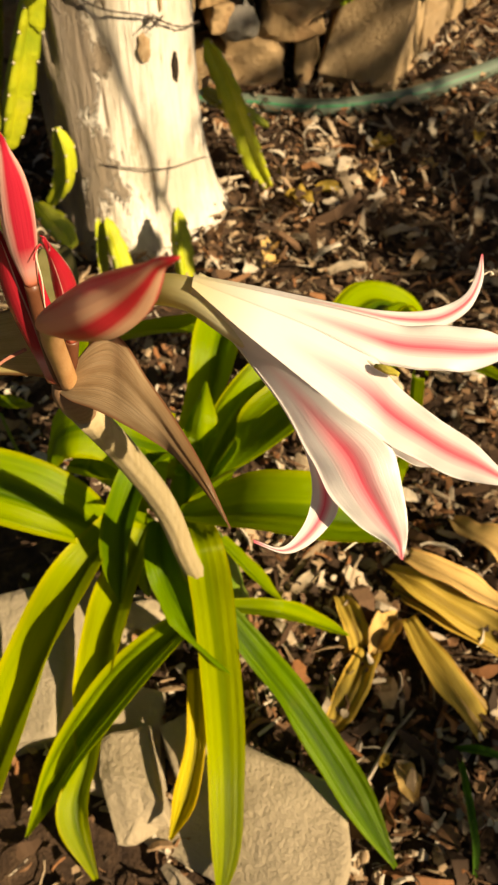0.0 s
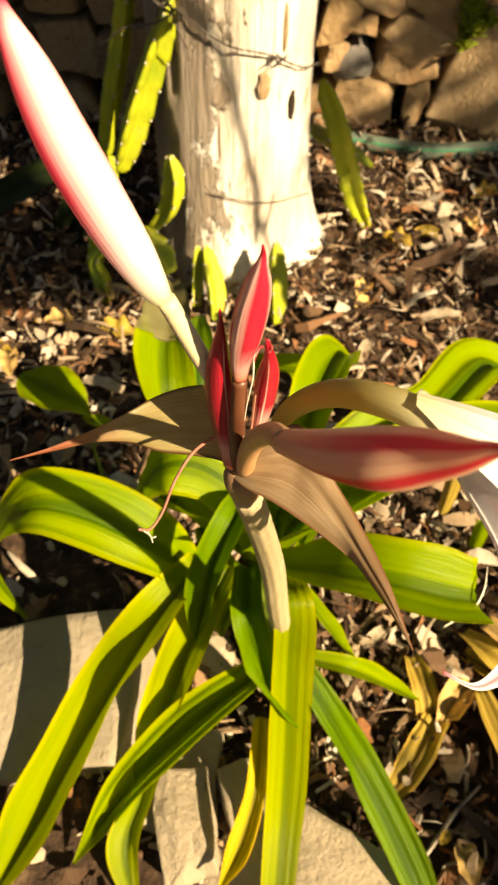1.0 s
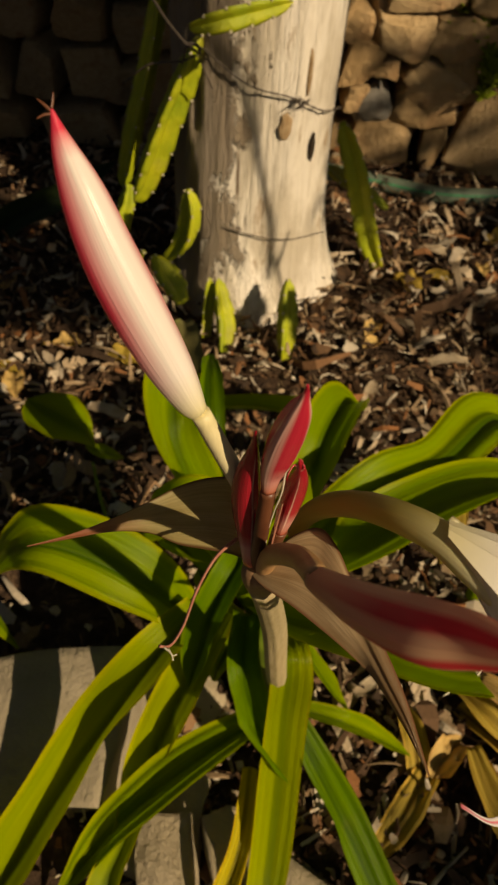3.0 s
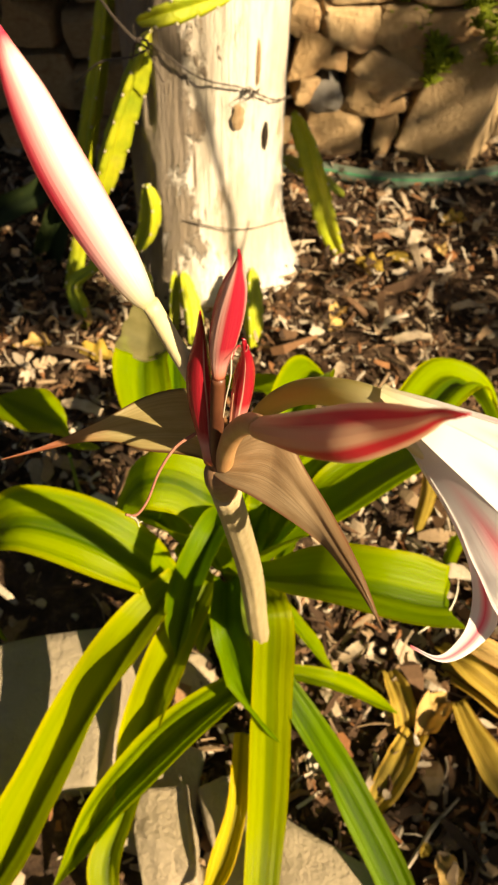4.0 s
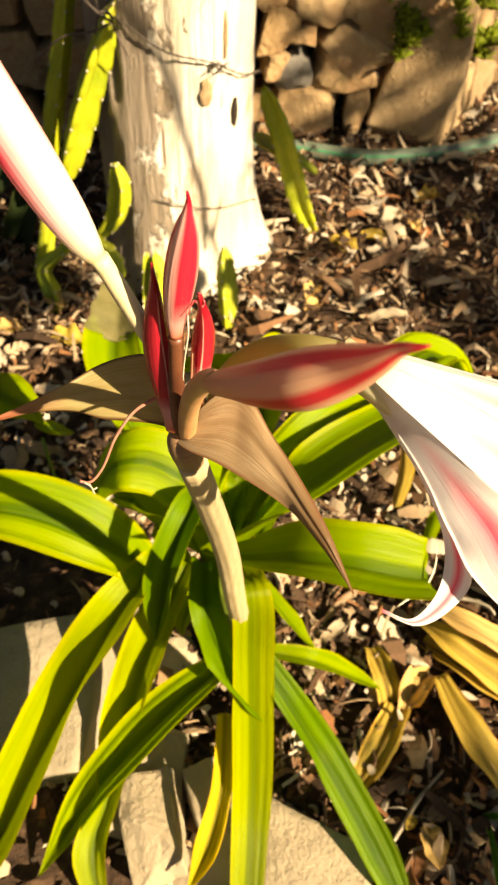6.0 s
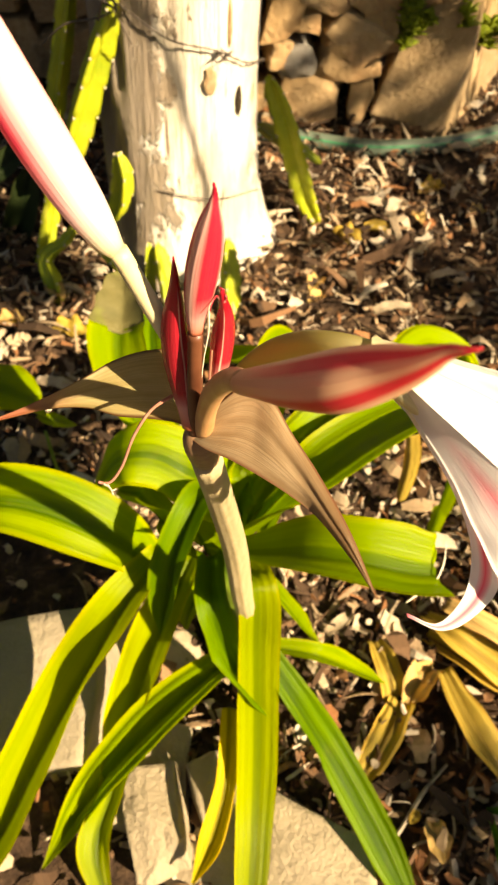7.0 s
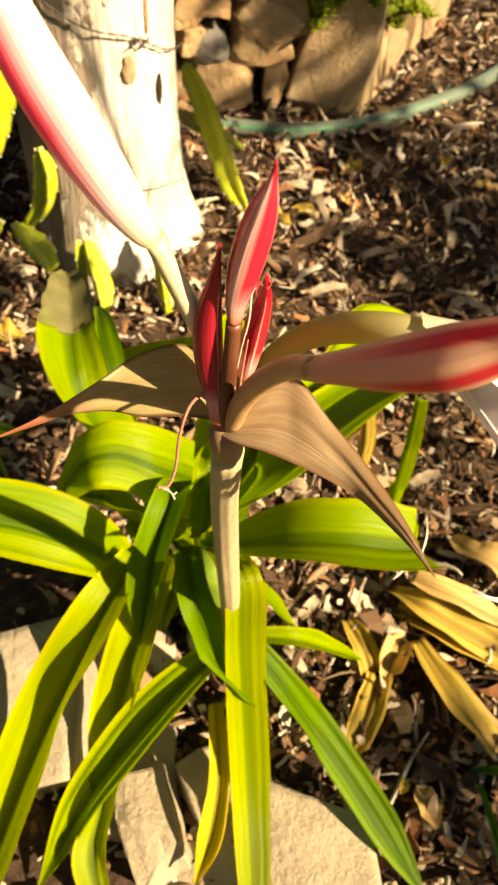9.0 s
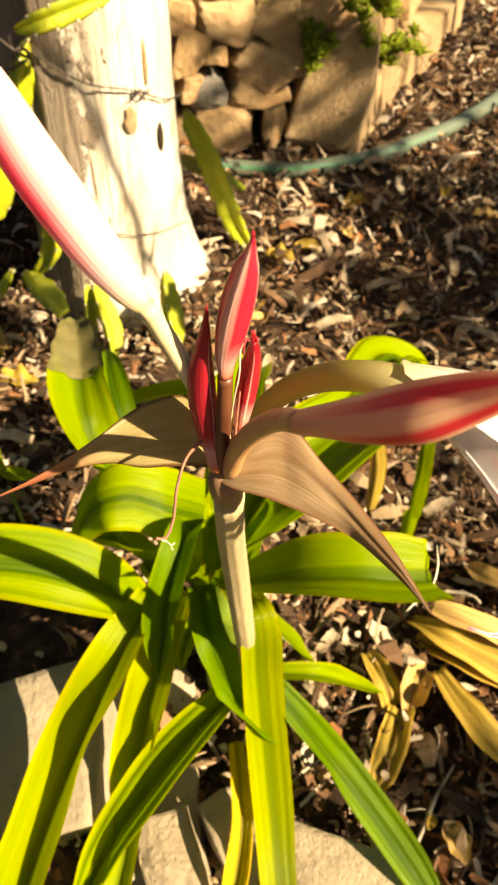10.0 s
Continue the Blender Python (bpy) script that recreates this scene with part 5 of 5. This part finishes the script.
loose("dead_leaf", [(0.2851, 0.3740, 0.0200, 0.0085), (0.2964, 0.3442, 0.0400, 0.0312), (0.3239, 0.3279, 0.0300, 0.0347), (0.3514, 0.3200, 0.0100, 0.0118)], M_DEAD, "broad dry brown leaf on mulch", "leaf", "dead leaves", seed=69, fold=0.3, wave=0.2, waves=2)
loose("grass_blade", [(0.2360, 0.1441, 0.0050, 0.0050), (0.2244, 0.0997, 0.0400, 0.0064), (0.2241, 0.0688, 0.0300, 0.0058), (0.2223, 0.0409, 0.0000, 0.0018)], M_GRASS, "thin green grass blade", "grass", "grass blades", seed=56)
loose("grass_blade", [(0.2334, 0.1477, 0.0050, 0.0050), (0.2476, 0.1395, 0.0300, 0.0078), (0.2733, 0.1329, 0.0200, 0.0039)], M_GRASS, "thin green grass blade", "grass", "grass blades", seed=57)
loose("fallen_leaf", [(0.2206, 0.9926, 0.0120, 0.0036), (0.2348, 0.9995, 0.0140, 0.0219), (0.2527, 0.9969, 0.0140, 0.0255), (0.2681, 0.9908, 0.0100, 0.0036)], M_YELLOW, "small yellow fallen leaf", "leaf", "fallen leaves", seed=58)
loose("fallen_leaf", [(0.1761, 1.0039, 0.0120, 0.0037), (0.1865, 0.9747, 0.0160, 0.0216), (0.1971, 0.9580, 0.0120, 0.0045)], M_YELLOW, "small yellow fallen leaf", "leaf", "fallen leaves", seed=59)
loose("fallen_leaf", [(0.3310, 1.1099, 0.0120, 0.0039), (0.3499, 1.1127, 0.0160, 0.0271), (0.3819, 1.1332, 0.0120, 0.0049)], M_DEAD, "dry brown fallen leaf", "leaf", "fallen leaves", seed=60)
loose("fallen_leaf", [(0.1221, 0.8148, 0.0120, 0.0033), (0.1348, 0.8213, 0.0160, 0.0228), (0.1508, 0.8363, 0.0120, 0.0041)], M_DEAD, "round dry fallen leaf", "leaf", "fallen leaves", seed=61)
loose("fallen_leaf", [(-0.3314, 0.7578, 0.0120, 0.0032), (-0.3020, 0.7562, 0.0160, 0.0143), (-0.2769, 0.7668, 0.0120, 0.0040)], M_YELLOW, "narrow yellow fallen leaf", "leaf", "fallen leaves", seed=62)
loose("fallen_leaf", [(-0.3822, 0.7121, 0.0120, 0.0031), (-0.3621, 0.7009, 0.0160, 0.0184), (-0.3430, 0.6936, 0.0120, 0.0038)], M_YELLOW, "yellow fallen leaf on mulch", "leaf", "fallen leaves", seed=63)
# more litter: a spot, a turn, a length and its look
LITTER = {"y": (M_YELLOW, "small yellow fallen leaf on mulch"), "o": (M_DEAD, "curled orange-brown fallen leaf on mulch"), "t": (M_CHIP, "pale flat wood chip on mulch")}
for k, (look_, x, y, turn, size) in enumerate((
    ("y", 0.357, 1.121, 20, 0.05), ("o", 0.318, 1.03, 100, 0.035), ("y", 0.528, 1.136, 70, 0.035), ("o", 0.566, 1.038, 160, 0.045), ("y", 0.193, 0.97, 150, 0.05), ("t", 0.249, 1.063, 160, 0.075),
    ("t", 0.419, 1.25, 30, 0.05), ("t", 0.468, 0.915, 70, 0.05), ("t", 0.24, 0.794, 15, 0.06), ("t", 0.45, 0.746, 130, 0.05), ("o", -0.339, 0.668, 110, 0.05), ("y", -0.209, 0.739, 170, 0.06),
    ("o", -0.293, 0.757, 20, 0.04), ("o", -0.413, 0.875, 80, 0.04), ("o", 0.135, 0.85, 60, 0.04), ("t", -0.212, 0.639, 165, 0.06), ("t", 0.119, 0.313, 40, 0.035), ("o", 0.182, 0.123, 100, 0.035),
    ("t", 0.093, 0.262, 120, 0.03), ("t", 0.284, 0.457, 20, 0.045), ("y", 0.166, 0.14, 50, 0.014), ("t", 0.19, 0.86, 140, 0.06), ("t", 0.34, 0.88, 10, 0.055), ("o", 0.42, 1.05, 30, 0.04),
    ("t", -0.3, 0.6, 60, 0.05), ("o", -0.24, 0.82, 140, 0.04), ("t", 0.2, 0.65, 95, 0.045), ("t", 0.36, 0.62, 150, 0.05), ("o", 0.3, 0.7, 30, 0.035), ("t", 0.13, 0.72, 70, 0.05),
)):
    material, text = LITTER[look_]
    d = Vector((math.cos(radians(turn)), math.sin(radians(turn)), 0)) * size
    w = size * (0.3 if look_ == "t" else 0.55)
    z = ground_height(x, y) + 0.017
    line = [(x - d.x / 2, y - d.y / 2, z, w * (0.7 if look_ == "t" else 0.15)), (x - d.x * 0.15, y - d.y * 0.15, z + size * 0.1, w), (x + d.x * 0.2, y + d.y * 0.2, z + size * 0.08, w * 0.95), (x + d.x / 2, y + d.y / 2, z - 0.002, w * (0.6 if look_ == "t" else 0.1))]
    loose("wood_chip" if look_ == "t" else "fallen_leaf", line, material, text, "wood chip" if look_ == "t" else "leaf", "large wood chips" if look_ == "t" else "fallen leaves", seed=100 + k, fold=0.06 if look_ == "t" else 0.3, thick=0.004 if look_ == "t" else 0.0006, wave=0.06 if look_ == "t" else 0.2, ragged=0.7, nu=9, nv=14)
sprout = thing("seedling", (-0.2, 0.49, 0), "young plant with round green leaves in mulch", "plant")
part("leaf", ribbon([(-0.1809, 0.4960, 0.1200, 0.0059), (-0.1871, 0.4956, 0.1400, 0.0289), (-0.2113, 0.5029, 0.1500, 0.0560), (-0.2430, 0.5234, 0.1450, 0.0430), (-0.2599, 0.5348, 0.1400, 0.0036)], fold=0.1, seed=64), M_LEAF, sprout)
part("leaf", ribbon([(-0.1931, 0.5048, 0.1100, 0.0048), (-0.1773, 0.4995, 0.1100, 0.0179), (-0.1645, 0.5039, 0.1000, 0.0170), (-0.1559, 0.5097, 0.0900, 0.0018)], fold=0.1, seed=65), M_LEAF, sprout)
part("stem", tube([(-0.17, 0.47, 0, 0.004), (-0.175, 0.47, 0.06, 0.004), (-0.178, 0.475, 0.12, 0.003)], 8, 10), M_SHEATH, sprout)

stick = part("twig", tube([(0.1432, 0.1190, 0.0120, 0.0032), (0.1622, 0.1418, 0.0200, 0.0038), (0.1764, 0.1588, 0.0220, 0.0033), (0.2037, 0.1836, 0.0120, 0.0025)], 8, 16, wobble=0.3), M_VINE)
tagged(stick, "thin pale dry twig lying on mulch", "twig")
part("dry_edge", tube([(0.1082, 0.1917, 0.3090, 0.0006), (0.1135, 0.1949, 0.3110, 0.0013), (0.1220, 0.1979, 0.3160, 0.0010), (0.1287, 0.2073, 0.3250, 0.0010), (0.1315, 0.2198, 0.3300, 0.0003)], 8, 24, wobble=0.6), M_PALE, lily, "dried white torn edge of a leaf")
cactus_stem([(-0.1379, 0.8000, 0.0716, 0.0228), (-0.1497, 0.8100, 0.0888, 0.0422), (-0.1656, 0.8200, 0.1061, 0.0418), (-0.1807, 0.8300, 0.1255, 0.0177)], cactus, 20, 4)


# ---- succulent on the wall ----
def rosettes(spots, seed, size):
    """Tufts of small fleshy leaves."""
    rng = random.Random(seed)
    verts, faces, uvs = [], [], []
    for x, y, z in spots:
        turn = rng.uniform(0, 6)
        for k in range(14):
            a, lift = turn + k * 2.4, 0.25 + 0.085 * k
            d = Vector((math.cos(a) * math.cos(lift), math.sin(a) * math.cos(lift), math.sin(lift)))
            s = Vector((-math.sin(a), math.cos(a), 0))
            n = d.cross(s)
            o = len(verts)
            length = size * rng.uniform(0.7, 1.2)
            for v, w, h in ((0.0, 0.08, 0), (0.35, 0.2, 0.06), (0.7, 0.24, 0.05), (1.0, 0.04, -0.02)):
                for c, t in ((-1, 0), (0, 0.08), (1, 0), (0, -0.08)):
                    verts.append(tuple(Vector((x, y, z)) + d * v * length + s * c * w * length + n * (t + h) * length))
                    uvs.append((0.5 + c / 2, v))
            for j in range(3):
                for i in range(4):
                    faces.append((o + j * 4 + i, o + j * 4 + (i + 1) % 4, o + j * 4 + 4 + (i + 1) % 4, o + j * 4 + 4 + i))
            faces += [(o + 12, o + 13, o + 14, o + 15)]
    return mesh_from("tufts", verts, faces, uvs)


def tuft_spots(centre, spread, count, seed):
    rng = random.Random(seed)
    return [(centre[0] + rng.gauss(0, spread[0]), centre[1] + rng.gauss(0, spread[1]), centre[2] + rng.gauss(0, spread[2])) for _ in range(count)]


for k, (c, spread, count) in enumerate(zip([(0.3628, 1.3800, 0.2162), (0.4119, 1.4000, 0.2281), (0.4913, 1.4400, 0.1466), (0.3178, 1.3300, 0.1969), (0.3812, 1.4500, 0.2883), (0.2839, 1.3600, 0.2448)], ((0.03, 0.03, 0.015), (0.035, 0.03, 0.015), (0.025, 0.02, 0.012), (0.012, 0.01, 0.02), (0.08, 0.05, 0.03), (0.02, 0.015, 0.015)), (22, 24, 18, 14, 40, 10))):
    shrub = thing("succulent_plant", c, "low green succulent growing over the stone wall", "plant", "succulents on the wall")
    for m, spot in enumerate(tuft_spots(c, spread, count, 30 + k)):
        part("rosette", rosettes([spot], 50 * k + m, 0.024), M_MOSS, shrub)


# ---- an unseen tree, added so that its crown shades the wall ----
def make_tree():
    tree = thing("unseen_shade_tree", (4.0, -0.4, 0), "unseen leafy tree added to shade the post and wall", "tree")
    part("trunk", tube([(4.0, -0.4, -0.05, 0.14), (3.98, -0.4, 0.9, 0.12), (3.9, -0.35, 1.9, 0.09), (3.7, -0.3, 2.7, 0.05)], 14, 20, wobble=0.15), M_BARK, tree)
    for tip in ((0.9, 0.1, 1.7), (1.4, 0.1, 2.0), (2.4, 0.1, 2.1), (1.9, 0.1, 2.7), (2.6, 0.0, 2.6)):
        part("limb", tube([(3.95, -0.38, 1.5, 0.05), ((3.95 + tip[0]) / 2, -0.15, tip[2] + 0.1, 0.03), (*tip, 0.008)], 8, 14, wobble=0.2), M_BARK, tree)
    # a thin unseen twig, low and forked below, added to shade a line on the post
    hang = [(-0.02, 0.88, 0.07, 0.85), (-0.012, 0.88, 0.157, 0.85), (-0.022, 0.88, 0.202, 0.86), (-0.036, 0.88, 0.247, 0.87), (-0.045, 0.88, 0.286, 0.9), (-0.058, 0.88, 0.33, 0.95), (-0.085, 0.88, 0.376, 1.0), (-0.15, 0.9, 0.55, 1.3), (-0.25, 1.0, 0.8, 2.3), (-0.3, 1.2, 0.9, 2.8)]
    twig = [(x + SUN.x * k, y + SUN.y * k, z + SUN.z * k, 0.0062 + 0.0003 * i) for i, (x, y, z, k) in enumerate(hang)]
    part("twig", tube(twig, 10, 50, wobble=0.25), M_BARK, tree)
    for tip, at in (((0.025, 0.88, 0.16), (-0.005, 0.88, 0.09)), ((0.012, 0.88, 0.05), (-0.014, 0.88, 0.12))):
        part("twig", tube([(*(Vector(at) + SUN * 0.85), 0.006), (*(Vector(tip) + SUN * 0.85), 0.004)], 8, 8, wobble=0.2), M_BARK, tree)
    # unseen leaves at its end, added to shade the cactus at the post's foot
    for k, (x, z, dx, dz) in enumerate(((0.005, 0.09, 0.012, -0.055), (0.012, 0.1, 0.03, -0.03), (-0.005, 0.075, -0.03, -0.04), (0.0, 0.045, 0.02, -0.05))):
        a, b = Vector((x, 0.82, z)) + SUN * 0.85, Vector((x + dx, 0.815, z + dz)) + SUN * 0.85
        part("leaf", ribbon([(*a, 0.003), (*a.lerp(b, 0.3), 0.022), (*a.lerp(b, 0.7), 0.02), (*b, 0.002)], up=tuple(SUN), fold=0.1, nu=7, nv=12, seed=k), M_GRASS, tree)
    rng = np.random.RandomState(11)
    places = []
    # boughs added out of view to dapple the bed
    for x0, x1, y0, y1, count in ((0.3, 0.85, 0.74, 1.22, 480), (0.24, 0.62, 0.0, 0.66, 160), (0.08, 0.24, 0.02, 0.2, 60)):
        made = 0
        while made < count:
            x, y, k = rng.uniform(x0, x1), rng.uniform(y0, y1), rng.uniform(2.7, 3.5)
            if noise.noise(Vector((x * 7, y * 7, 8))) > -0.05:
                places.append((x + SUN.x * k, y + SUN.y * k, SUN.z * k))
                made += 1
    # two boughs, each a sheet of leaves that hangs along the light, and loose sprays between them
    for x0, x1, z0, z1, count, gaps in ((0.12, 0.46, -0.18, 1.0, 600, 0.05), (-1.7, -0.52, -0.7, 1.2, 10500, -0.6), (-0.36, -0.2, -0.28, 1.0, 1900, -0.45), (-0.45, 0.5, -0.75, -0.25, 70, -1.0)):
        made = 0
        while made < count:
            x, z, k = rng.uniform(x0, x1), rng.uniform(z0, z1), rng.uniform(2.7, 3.5)
            wobble = noise.noise(Vector((x * 7, z * 7, 1)))
            if count > 3000 and z < (0.02 if x > -0.82 else -0.6 if x > -1.25 else -0.35) + 0.08 * wobble:
                continue
            if gaps > -1 and (noise.noise(Vector((x * 9, z * 9, 5))) < gaps and rng.rand() < 0.8):
                made += 0.3
                continue
            places.append((x + SUN.x * k, 1.36 + SUN.y * k, z + SUN.z * k))
            made += 1
    verts, faces = [], []
    for p in places:
        d, s = rng.normal(size=3), rng.normal(size=3)
        d /= np.linalg.norm(d)
        s -= d * np.dot(d, s)
        s /= np.linalg.norm(s)
        n, o, q = np.cross(d, s), len(verts), np.array(p)
        length, width = rng.uniform(0.05, 0.085), rng.uniform(0.022, 0.036)
        for v, w, h in ((0, 0.1, 0), (0.4, 1, 0.1), (0.75, 0.7, 0.06), (1, 0.05, -0.05)):
            verts.append(q + d * v * length - s * w * width / 2 + n * h * length)
            verts.append(q + d * v * length + s * w * width / 2 + n * h * length)
        faces += [(o + 2 * j, o + 2 * j + 1, o + 2 * j + 3, o + 2 * j + 2) for j in range(3)]
    part("crown", mesh_from("crown", verts, faces, [(i % 2, (i // 2 % 4) / 3) for i in range(len(verts))]), M_GRASS, tree)


make_tree()
